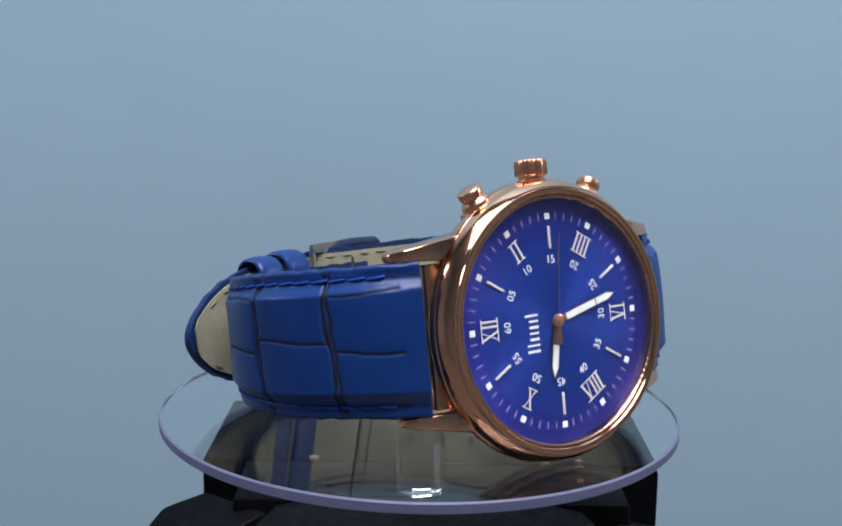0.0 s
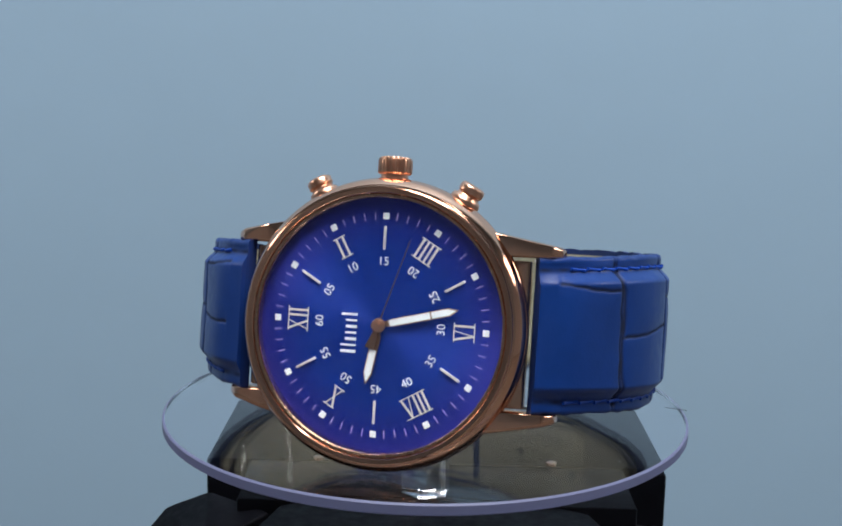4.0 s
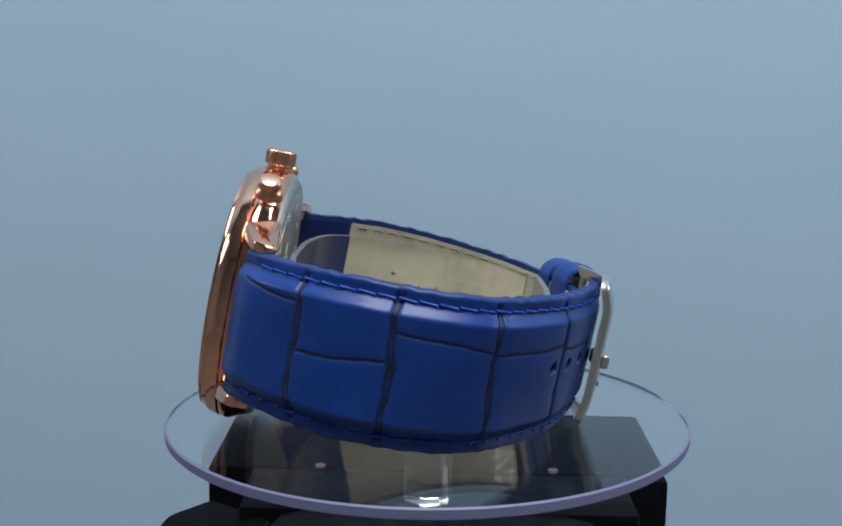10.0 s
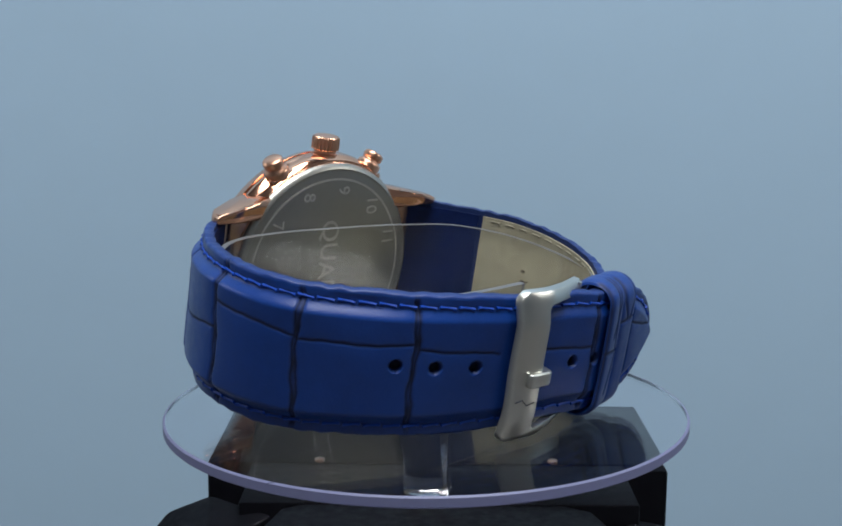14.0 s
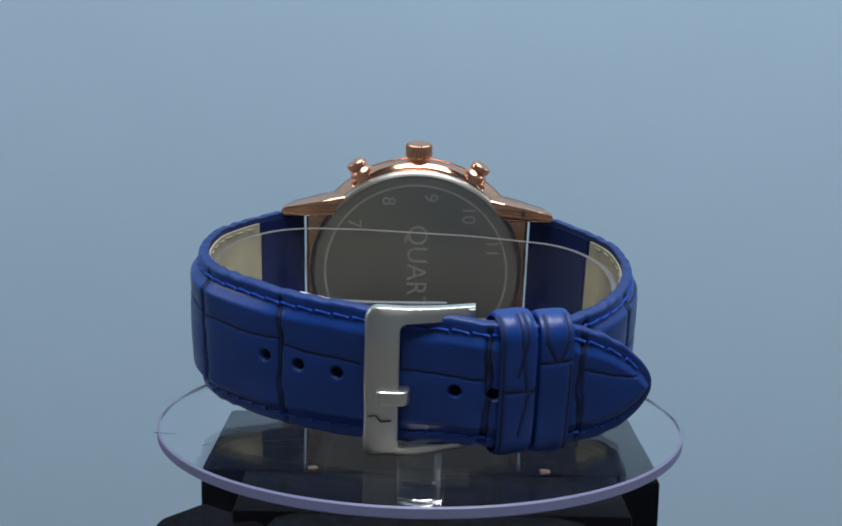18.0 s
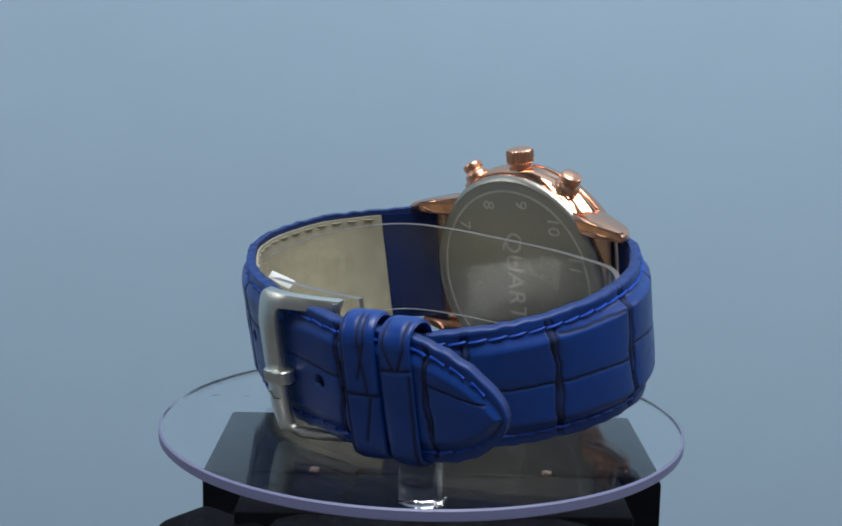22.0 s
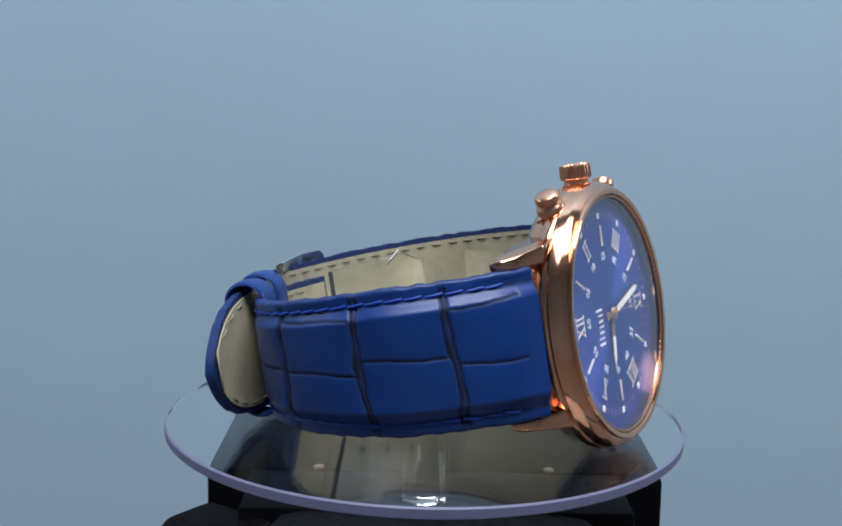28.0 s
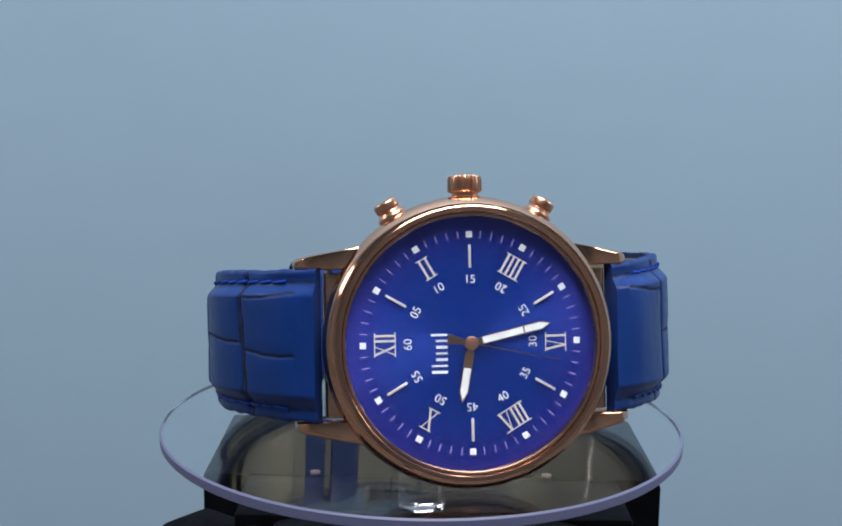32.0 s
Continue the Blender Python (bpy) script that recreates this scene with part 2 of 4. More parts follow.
def bm_prism(outline, y0, y1, bevel=0.0, bm=None):
    """An outline of (x, z) drawn out from y0 to y1."""
    made = bm or bmesh.new()
    a = [made.verts.new((x, y0, z)) for x, z in outline]
    b = [made.verts.new((x, y1, z)) for x, z in outline]
    n = len(a)
    fs = [made.faces.new(a), made.faces.new(b[::-1])]
    fs += [made.faces.new((a[k], b[k], b[(k + 1) % n], a[(k + 1) % n])) for k in range(n)]
    if bevel:
        es = list({e for f in fs for e in f.edges})
        bmesh.ops.bevel(made, geom=es, offset=bevel, segments=2, affect="EDGES", profile=0.5)
    return made


def bm_hull(points, bevel=0.0, seg=2):
    bm = bmesh.new()
    for p in points:
        bm.verts.new(p)
    bmesh.ops.convex_hull(bm, input=bm.verts)
    bmesh.ops.dissolve_limit(bm, angle_limit=0.02, verts=bm.verts, edges=bm.edges)
    if bevel:
        bmesh.ops.bevel(bm, geom=list(bm.edges), offset=bevel, segments=seg, affect="EDGES", profile=0.5)
    return bm


def bm_tube(points, radius, n=8, flat=1.0):
    """A round wire along points."""
    bm = bmesh.new()
    pts = [Vector(p) for p in points]
    rings = []
    for i, p in enumerate(pts):
        d = (pts[min(i + 1, len(pts) - 1)] - pts[max(i - 1, 0)]).normalized()
        u = d.cross(Vector((0.3, 0.2, 1)) if abs(d.z) < 0.9 else Vector((1, 0, 0))).normalized()
        w = d.cross(u)
        rings.append([bm.verts.new(p + radius * (math.cos(2 * math.pi * k / n) * u * flat + math.sin(2 * math.pi * k / n) * w)) for k in range(n)])
    for a, b in zip(rings, rings[1:]):
        for k in range(n):
            bm.faces.new((a[k], a[(k + 1) % n], b[(k + 1) % n], b[k]))
    bm.faces.new(rings[0][::-1])
    bm.faces.new(rings[-1])
    return bm


def thing(name, label, category, group=""):
    return tagged(new(name), label, category, group)


def smooth_path(points, step=0.4):
    """A smooth line through (x, y) points, as evenly spaced points with their outward normals and lengths along it."""
    p = np.array(points, float)
    p = np.vstack([2 * p[0] - p[1], p, 2 * p[-1] - p[-2]])
    fine = []
    for i in range(1, len(p) - 2):
        for u in np.linspace(0, 1, 60, endpoint=False):
            a, b, c, d = p[i - 1], p[i], p[i + 1], p[i + 2]
            fine.append(0.5 * (2 * b + (c - a) * u + (2 * a - 5 * b + 4 * c - d) * u * u + (3 * b - a - 3 * c + d) * u ** 3))
    fine = np.array(fine + [p[-2]])
    length = np.concatenate([[0], np.cumsum(np.linalg.norm(np.diff(fine, axis=0), axis=1))])
    n = int(length[-1] / step) + 1
    s = np.linspace(0, length[-1], n)
    xy = np.stack([np.interp(s, length, fine[:, 0]), np.interp(s, length, fine[:, 1])], 1)
    tan = np.gradient(xy, axis=0)
    for _ in range(3):
        tan[1:-1] = (tan[:-2] + 2 * tan[1:-1] + tan[2:]) / 4
    tan /= np.linalg.norm(tan, axis=1)[:, None]
    return s, xy, tan


# ---- the room ----
def slab(name, x0, x1, y0, y1, z0, z1, mat, label):
    ob = part(name, bm_box(x0, x1, y0, y1, z0, z1), mat, smooth=False)
    return tagged(ob, label, "", "", "structure")


slab("wall_north", -1600, 1600, 170, 270, -900, 1700, PAPER, "plain pale blue painted wall behind the turntable")
# The other walls, ceiling and floor are unseen, added to reflect and bounce light.
slab("wall_south", -1600, 1600, -1700, -1600, -900, 1700, PLASTER, "unseen white plaster wall")
slab("wall_west", -1700, -1600, -1600, 170, -900, 1700, PLASTER, "unseen white plaster wall")
slab("wall_east", 1600, 1700, -1600, 170, -900, 1700, PLASTER, "unseen white plaster wall")
slab("ceiling", -1600, 1600, -1600, 170, 1700, 1800, PLASTER, "unseen white ceiling")
slab("floor", -1600, 1600, -1600, 170, -1000, -900, PLASTER, "unseen pale floor")


def build_table():
    t = thing("table", "dark table that carries the turntable", "table")
    t.location = (0, 0, -0.9)
    up = Matrix.Translation((0, 0, 0.9))
    part("tabletop", bm_box(-500, 500, -330, 165, -130, -100, 3), TABLE, t, at=up)
    leg = None
    for x in (-460, 460):
        for y in (-295, 130):
            m = up @ pose(x * MM, y * MM, 0)
            leg = again(leg, "leg", t, m) if leg else part("leg", bm_box(-25, 25, -25, 25, -900, -130, 2), TABLE, t, at=m)


build_table()

# ---- the turntable ----
def build_base():
    b = thing("turntable_base", "black plastic faceted turntable base under a clear disc", "turntable base")
    b.location = (0, 0, -0.1)
    up = Matrix.Translation((0, 0, 0.1))
    part("housing", bm_hull([(x, y, z) for x in (-41.4, 45.2) for y in (14, 52) for z in (-100, -15.4)], 0.8), BLACK, b, at=up)
    part("front_block", bm_hull([(-20.0, -1.6, -16.0), (21.8, -1.6, -16.0), (-25.2, -4.3, -16.2), (28.3, -4.9, -16.2), (-33.6, -32.5, -17.0), (37.0, -32.5, -17.0),
                                 (-33.6, -33.6, -100), (37.0, -33.6, -100), (-21.6, 0.0, -100), (23.9, 0.0, -100)], 0.4), BLACK, b, at=up)
    part("foot", bm_hull([(-46.6, 3.3, -20.0), (-41.4, 4.4, -19.4), (-39.0, 4.4, -17.3), (-27.0, -4.3, -17.6), (-37.3, -11.9, -21.0), (-57.4, -6.5, -32.3),
                          (-62.5, -8.7, -100), (-27.5, -15.2, -100), (-60.4, 4.4, -100), (-27.5, 4.4, -100)], 0.4), BLACK, b, at=up)
    part("foot", bm_hull([(41.8, -1.1, -20.1), (37.5, 0.0, -19.7), (32.1, -7.6, -18.2), (35.9, -14.1, -20.8), (51.1, -8.7, -31.6),
                          (58.7, -10.8, -100), (29.4, -17.3, -100), (56.5, 2.2, -100), (29.4, 2.2, -100)], 0.4), BLACK, b, at=up)
    part("deck", bm_box(-33, 37, -3, 14.5, -100, -15.7, 0.5), BLACK, b, at=up)
    hexagon = [(4.6 * math.cos(radians(60 * k + 20)), 4.6 * math.sin(radians(60 * k + 20))) for k in range(6)]
    part("spindle", bm_hull([(x, y, z) for x, y in hexagon for z in (-15.6, -0.45)], 0.35), SPINDLE, b, "clear faceted plastic spindle", at=up)
    for x in (-20.3, 23.5):
        part("screw", bm_revolve([(0, -14.9), (0.5, -14.9), (1.0, -15.1), (1.1, -15.5), (0, -15.5)], 20, "z"), GOLD_SHADED, b, "small steel screw head", at=up @ pose(x * MM, 0.015, 0))
    return b


build_base()

def build_disc():
    d = thing("acrylic_disc", "clear round acrylic turntable disc with a frosted violet edge", "turntable disc")
    plate = part("plate", bm_revolve([(0, -0.4), (44.5, -0.4), (44.5, 1.4), (0, 1.4)], 160, "z"), ACRYLIC, d, "clear acrylic plate")
    rim = part("rim", bm_revolve([(44.52, -0.4), (44.65, -0.4), (44.9, -0.15), (44.9, 1.15), (44.65, 1.4), (44.52, 1.4)], 160, "z", True), ACRYLIC_EDGE, d, "frosted violet edge")
    plate.visible_shadow = rim.visible_shadow = False
    for x0, y0, x1, y1 in ((34.6, 19.5, 33.8, 18.2), (30.4, 15.4, 29.6, 14.6), (43.7, 12.7, 39.9, 13.3)):
        part("scratch", bm_tube([(x0, y0, 1.4), ((x0 + x1) / 2 + 0.2, (y0 + y1) / 2, 1.43), (x1, y1, 1.4)], 0.05, 5), HOLE, d, "fine dark scratch on the acrylic")
    return d


disc = build_disc()

# ---- the watch ----
# Its own space: x towards 6 o'clock, y from the dial to the buckle, z towards the crown; the origin is the dial's middle.
LEAN, ROLL, DIAL_AT = -10.3, -0.57, (1.69, -32.61, 22.69)
TILT = pose(DIAL_AT[0] * MM, DIAL_AT[1] * MM, DIAL_AT[2] * MM, LEAN, ROLL)
watch = thing("wristwatch", "buckled rose gold wristwatch with blue dial and blue leather strap", "wristwatch")


def wpart(name, bm, mat, label="", smooth=True, parent=None, at=None, angle=40):
    """A part of the watch, or of one of its parts when parent is given."""
    return part(name, bm, mat, parent or watch, label, smooth, at if parent else TILT @ (at or Matrix()), angle)


def build_case():
    prof = [(18.5, 0.3), (18.5, -1.3), (18.7, -1.6), (19.0, -1.7), (19.08, -1.5), (19.15, -1.9), (19.3, -2.1), (19.9, -2.2), (20.1, -2.1), (20.16, -1.85), (20.14, -1.7),
            (20.22, -1.62), (20.4, -1.6), (20.5, -1.5), (21.12, -0.62), (21.2, -0.45), (21.5, 0.95), (21.46, 1.08), (21.2, 1.12), (19.8, 1.12)]
    bm = bm_revolve(prof, 160)
    for v in bm.verts:
        v.co.z += 0.1 * min(max((v.co.y + 1.5) / 3.8, 0), 1)
    wpart("bezel", bm, GOLD, "polished rose gold bezel ring with a flat flared side", angle=14)
    bm = bmesh.new()
    rings = [[bm.verts.new((r * math.cos(2 * math.pi * k / 480), y - (0.05 if k % 4 < 2 else 0), r * math.sin(2 * math.pi * k / 480))) for k in range(480)]
             for r, y in ((18.55, -1.62), (18.68, -1.8), (18.98, -1.84), (19.12, -1.66))]
    for p, q in zip(rings, rings[1:]):
        for k in range(480):
            bm.faces.new((p[k], p[(k + 1) % 480], q[(k + 1) % 480], q[k]))
    wpart("knurled_ring", bm, GOLD_SHADED, "finely knurled rose gold ring inside the bezel", False)
    prof = [(20.4, 0.9), (21.1, 1.1), (21.22, 1.2), (21.5, 1.45), (21.62, 2.2), (21.5, 2.75), (21.0, 3.6), (20.7, 4.3), (20.6, 4.9), (20.4, 5.4), (20.0, 5.6), (19.6, 5.5)]
    wpart("case_middle", bm_revolve(prof, 160), GOLD, "polished rose gold watch case")
    bm = bmesh.new()
    rings = []
    for k in range(49):
        deg = -48 + 96 * k / 48
        rise = 1.25 * (0.5 + 0.5 * math.cos(math.pi * min(abs(deg) / 48, 1) ** 1.6))
        c, s = math.sin(radians(deg)), math.cos(radians(deg))
        ring = []
        for r, y in ((19.6, 2.2), (20.6 + 0.7 * rise, 2.3), (20.7 + 0.7 * rise, 2.5), (20.7 + 0.7 * rise, 4.2), (20.5 + 0.7 * rise, 4.7), (20.3 + 0.4 * rise, 5.3), (19.6, 5.4)):
            ring.append(bm.verts.new((r * c, y, r * s)))
        rings.append(ring)
    for p, q in zip(rings, rings[1:]):
        for k in range(len(p) - 1):
            bm.faces.new((p[k], p[k + 1], q[k + 1], q[k]))
    wpart("crown_shoulder", bm, GOLD, "rose gold shoulder of the case round the crown")
    # The flanks' darker gold carries the shade between case and strap.
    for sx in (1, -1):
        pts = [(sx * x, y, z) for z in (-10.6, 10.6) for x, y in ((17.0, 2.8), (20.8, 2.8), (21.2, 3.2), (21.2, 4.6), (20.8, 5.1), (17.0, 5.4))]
        wpart("flank", bm_hull(pts, 0.2), GOLD_SHADED, "rose gold flank between two lugs")
    prof = [(20.35, 5.2), (20.25, 5.8), (19.9, 6.25), (19.4, 6.5), (19.1, 6.42), (18.8, 6.5), (0, 6.5)]
    back = wpart("case_back", bm_revolve(prof, 160), BACK_STEEL, "grey steel case back with engraved numerals")
    ring = [(17.3, 6.46), (17.3, 6.54), (17.7, 6.54), (17.7, 6.46)]
    part("engraved_ring", bm_revolve(ring, 120, closed=True), ENGRAVE, back)
    prof = [(0, -1.5), (18.62, -1.5), (18.62, -1.38), (0, -1.38)]
    g = wpart("crystal", bm_revolve(prof, 128), GLASS, "clear flat watch crystal")
    g.visible_shadow = False
    return back


def glyph(text, size):
    cu = bpy.data.curves.new("glyph", "FONT")
    cu.body, cu.size, cu.extrude, cu.align_x, cu.align_y = text, size * MM, 0.04 * MM, "CENTER", "CENTER"
    cu.resolution_u = 3
    ob = bpy.data.objects.new("glyph", cu)
    me = bpy.data.meshes.new_from_object(ob)
    bpy.data.objects.remove(ob)
    return me


def dial_pose(minute, r, y, flip=False):
    """The pose of a flat thing drawn in x (right) and z (up, away from the middle) at a minute on the dial."""
    a = (minute - 15) * 6
    return pose(0, 0, 0, 0, a, 0) @ pose(0, y * MM, r * MM) @ (pose(0, 0, 0, 0, 180, 0) if flip else Matrix())


def stroke_bm(strokes, h, wide=0.34, thin=0.16):
    """A roman numeral of upright strokes, crossed strokes and serifs."""
    bm = bmesh.new()
    for kind, x in strokes:
        if kind == "I":
            bm_box(x - wide / 2, x + wide / 2, -0.06, 0, -h / 2, h / 2, bm=bm)
        for sgn, wd in ((1, wide), (-1, thin)):
            if kind in "VX":
                top, bot = x - sgn * 0.62, (x if kind == "V" else x + sgn * 0.62)
                q = [(top - wd / 2, h / 2), (top + wd / 2, h / 2), (bot + wd / 2, -h / 2), (bot - wd / 2, -h / 2)]
                bm_prism(q, -0.06 - 0.004 * sgn, 0, bm=bm)
    lo, hi = min(x for _, x in strokes) - 0.5, max(x for _, x in strokes) + 0.5
    wv = 0.45 if any(k in "VX" for k, _ in strokes) else 0
    for z in (-h / 2, h / 2):
        bm_box(lo - wv * (strokes[0][0] != "I"), hi + wv * (strokes[-1][0] != "I"), -0.07, 0, z - 0.08, z + 0.08, bm=bm)
    return bm


def build_dial():
    dial = wpart("dial", bm_revolve([(18.72, 0.3), (18.72, 0), (0, 0)], 128), DIAL, "sunray-brushed deep blue dial")
    dot = tick = bar = None
    for k in range(60):
        if k % 5 == 0:
            m = dial_pose(k, 15.9, -0.02)
            dot = again(dot, "hour_dot", dial, m) if dot else part("hour_dot", bm_box(-0.46, 0.46, -0.1, 0, -0.46, 0.46), WHITE, dial, at=m)
        else:
            m = dial_pose(k, 15.9, -0.02)
            tick = again(tick, "minute_tick", dial, m) if tick else part("minute_tick", bm_box(-0.06, 0.06, -0.03, 0, -0.58, 0.58), VIOLET, dial, at=m)
    for k in (5, 15, 25, 35, 45, 55):
        m = dial_pose(k, 12.7, -0.02)
        bar = again(bar, "hour_bar", dial, m) if bar else part("hour_bar", bm_box(-0.19, 0.19, -0.3, 0, -1.7, 1.7, 0.08), INDEX, dial, "raised pale gold index bar", at=m)
    romans = {10: [("I", -0.5), ("I", 0.5)], 20: [("I", -1.2), ("I", -0.4), ("I", 0.4), ("I", 1.2)], 30: [("V", -0.6), ("I", 0.75)],
              40: [("V", -1.3), ("I", 0.0), ("I", 0.75), ("I", 1.5)], 50: [("X", 0.0)], 60: [("X", -0.8), ("I", 0.6), ("I", 1.35)]}
    for k, strokes in romans.items():
        part("roman_numeral", stroke_bm(strokes, 3.0), INDEX, dial, "pale gold roman numeral", False, at=dial_pose(k, 12.7, -0.02, 20 <= k <= 40))
    for k in range(5, 65, 5):
        me = glyph("%02d" % k, 1.75)
        me.materials.append(PRINT)
        ob = new("numeral", me)
        ob.parent = dial
        ob.matrix_basis = dial_pose(k, 9.3, -0.05, 20 <= k <= 40) @ pose(0, 0, 0, 90)
    # the maker's mark: plain white shapes
    z = -4.35
    for w, h in ((0.42, 2.35), (0.3, 2.35), (0.42, 1.7), (0.3, 1.7), (0.42, 1.7), (0.3, 1.7), (0.34, 2.45)):
        part("maker_mark", bm_box(z, z + w, -0.05, 0, 0, h), PRINT, dial, at=pose(-3.5 * MM, -0.00002, 0) @ pose(0, 0, 0, 0, -90, 0))
        z += w + 0.55
    return dial


def pointer(name, length, tail, width, y, mat, label, glow):
    w = width / 2
    out = [(-w * 0.55, 0.8), (-w, length * 0.2), (-w, length - width * 1.2), (0, length), (w, length - width * 1.2), (w, length * 0.2), (w * 0.55, 0.8),
           (w * 0.4, -tail), (-w * 0.4, -tail)]
    p = wpart(name, bm_prism(out, y, y + 0.12), mat, label, False)
    w -= 0.16
    for a, b in glow:
        tip = b > length - 1
        top = b - width if tip else b
        out = [(-w, a), (-w, top)] + ([(0, b)] if tip else []) + [(w, top), (w, a)]
        part("lume", bm_prism(out, y - 0.06, y + 0.04), WHITE, p, "white luminous paint", False)
    return p


def build_pointers():
    hour = pointer("hour_pointer", 8.9, 1.0, 1.35, -0.45, POINTER, "short hour pointer, bronze with white paint towards its tip", [(3.7, 8.5)])
    minute = pointer("minute_pointer", 12.3, 1.2, 1.25, -0.65, POINTER, "long minute pointer with white paint and a bronze rim", [(1.7, 7.9), (8.15, 11.9)])
    out = [(-0.09, 0), (-0.06, 13.2), (0.06, 13.2), (0.09, 0), (0.35, -1.0), (0.75, -3.6), (-0.75, -3.6), (-0.35, -1.0)]
    second = wpart("second_pointer", bm_prism(out, -0.85, -0.78), GOLD, "thin gold second pointer with a flared tail", False)
    part("cap", bm_revolve([(0, -1.05), (0.35, -1.05), (0.4, -0.95), (0.85, -0.92), (1.0, -0.85), (1.05, -0.6), (0, -0.6)], 32), GOLD_SOFT, second)
    return hour, minute, second


def build_lugs():
    for sx in (1, -1):
        for sz in (1, -1):
            pts = []
            for x, y, z0, z1 in ((25.4, 5.4, 11.3, 12.5), (25.6, 7.4, 11.2, 12.8), (24.0, 3.6, 11.2, 13.0), (19.0, 1.4, 11.1, 13.9), (13.0, 0.6, 11.1, 15.0),
                                 (13.0, 6.0, 11.1, 15.0), (20.0, 7.2, 11.1, 13.7)):
                pts += [(sx * x, y, sz * z0), (sx * x, y, sz * z1)]
            wpart("lug", bm_hull(pts, 0.35), GOLD, "polished rose gold lug")


def build_crown():
    n = 22
    bm = bmesh.new()
    rings = []
    for r, h, flute in ((2.4, 20.4, 0), (2.4, 21.6, 0), (2.0, 21.75, 0), (2.0, 22.2, 0), (2.35, 22.3, 1), (2.55, 22.5, 1), (2.55, 24.2, 1), (2.4, 24.6, 1), (2.1, 24.8, 0), (1.2, 24.85, 0)):
        ring = []
        for k in range(n * 4):
            a = 2 * math.pi * k / (n * 4)
            rr = r - (0.2 if flute and k % 4 in (0, 1) else 0)
            ring.append(bm.verts.new((rr * math.cos(a), 2.7 + rr * math.sin(a), h - 0.1)))
        rings.append(ring)
    for a, b in zip(rings, rings[1:]):
        for k in range(n * 4):
            bm.faces.new((a[k], a[(k + 1) % (n * 4)], b[(k + 1) % (n * 4)], b[k]))
    bm.faces.new(rings[-1])
    wpart("crown", bm, GOLD_SOFT, "fluted rose gold crown", angle=25)
    for sx in (1, -1):
        a = sx * 30.0
        prof = [(0, 19.0), (2.3, 19.0), (2.3, 21.8), (2.15, 22.2), (1.8, 22.4), (1.65, 22.7), (1.75, 22.9), (1.9, 23.05), (1.9, 23.75), (1.8, 24.05), (1.5, 24.25), (0, 24.3)]
        wpart("pusher", bm_revolve(prof, 32, "z"), GOLD_SOFT, "round rose gold push button", at=pose(0, 3.0 * MM, 0, 0, a, 0))
    for sx in (1, -1):
        wpart("pusher_guard", bm_box(-2.6, 2.6, -0.4, 2.0, 18.8, 21.3, 0.6), GOLD, "rose gold shoulder under a push button", at=pose(0, 3.0 * MM, 0, 0, sx * 30.0, 0))


LONG = [(22.9, 2.0), (27.8, 4.9), (33.2, 11.8), (37.2, 19.7), (38.6, 27.5), (37.8, 35.3), (34.6, 42.0), (30.0, 46.7), (24.0, 51.3),
        (18.3, 54.4), (12.0, 56.9), (4.0, 59.6), (-4.0, 60.9), (-12.5, 61.3), (-20.5, 58.8), (-29.0, 57.0), (-37.8, 54.4)]
SHORT = [(-22.9, 1.4), (-28.2, 4.4), (-33.2, 10.7), (-37.1, 17.8), (-38.6, 25.0), (-38.2, 32.0), (-35.6, 39.8), (-31.2, 46.6), (-25.0, 52.2),
         (-17.0, 56.4), (-9.0, 58.1), (0.0, 57.9), (2.0, 57.7)]


BACKING = 1.7


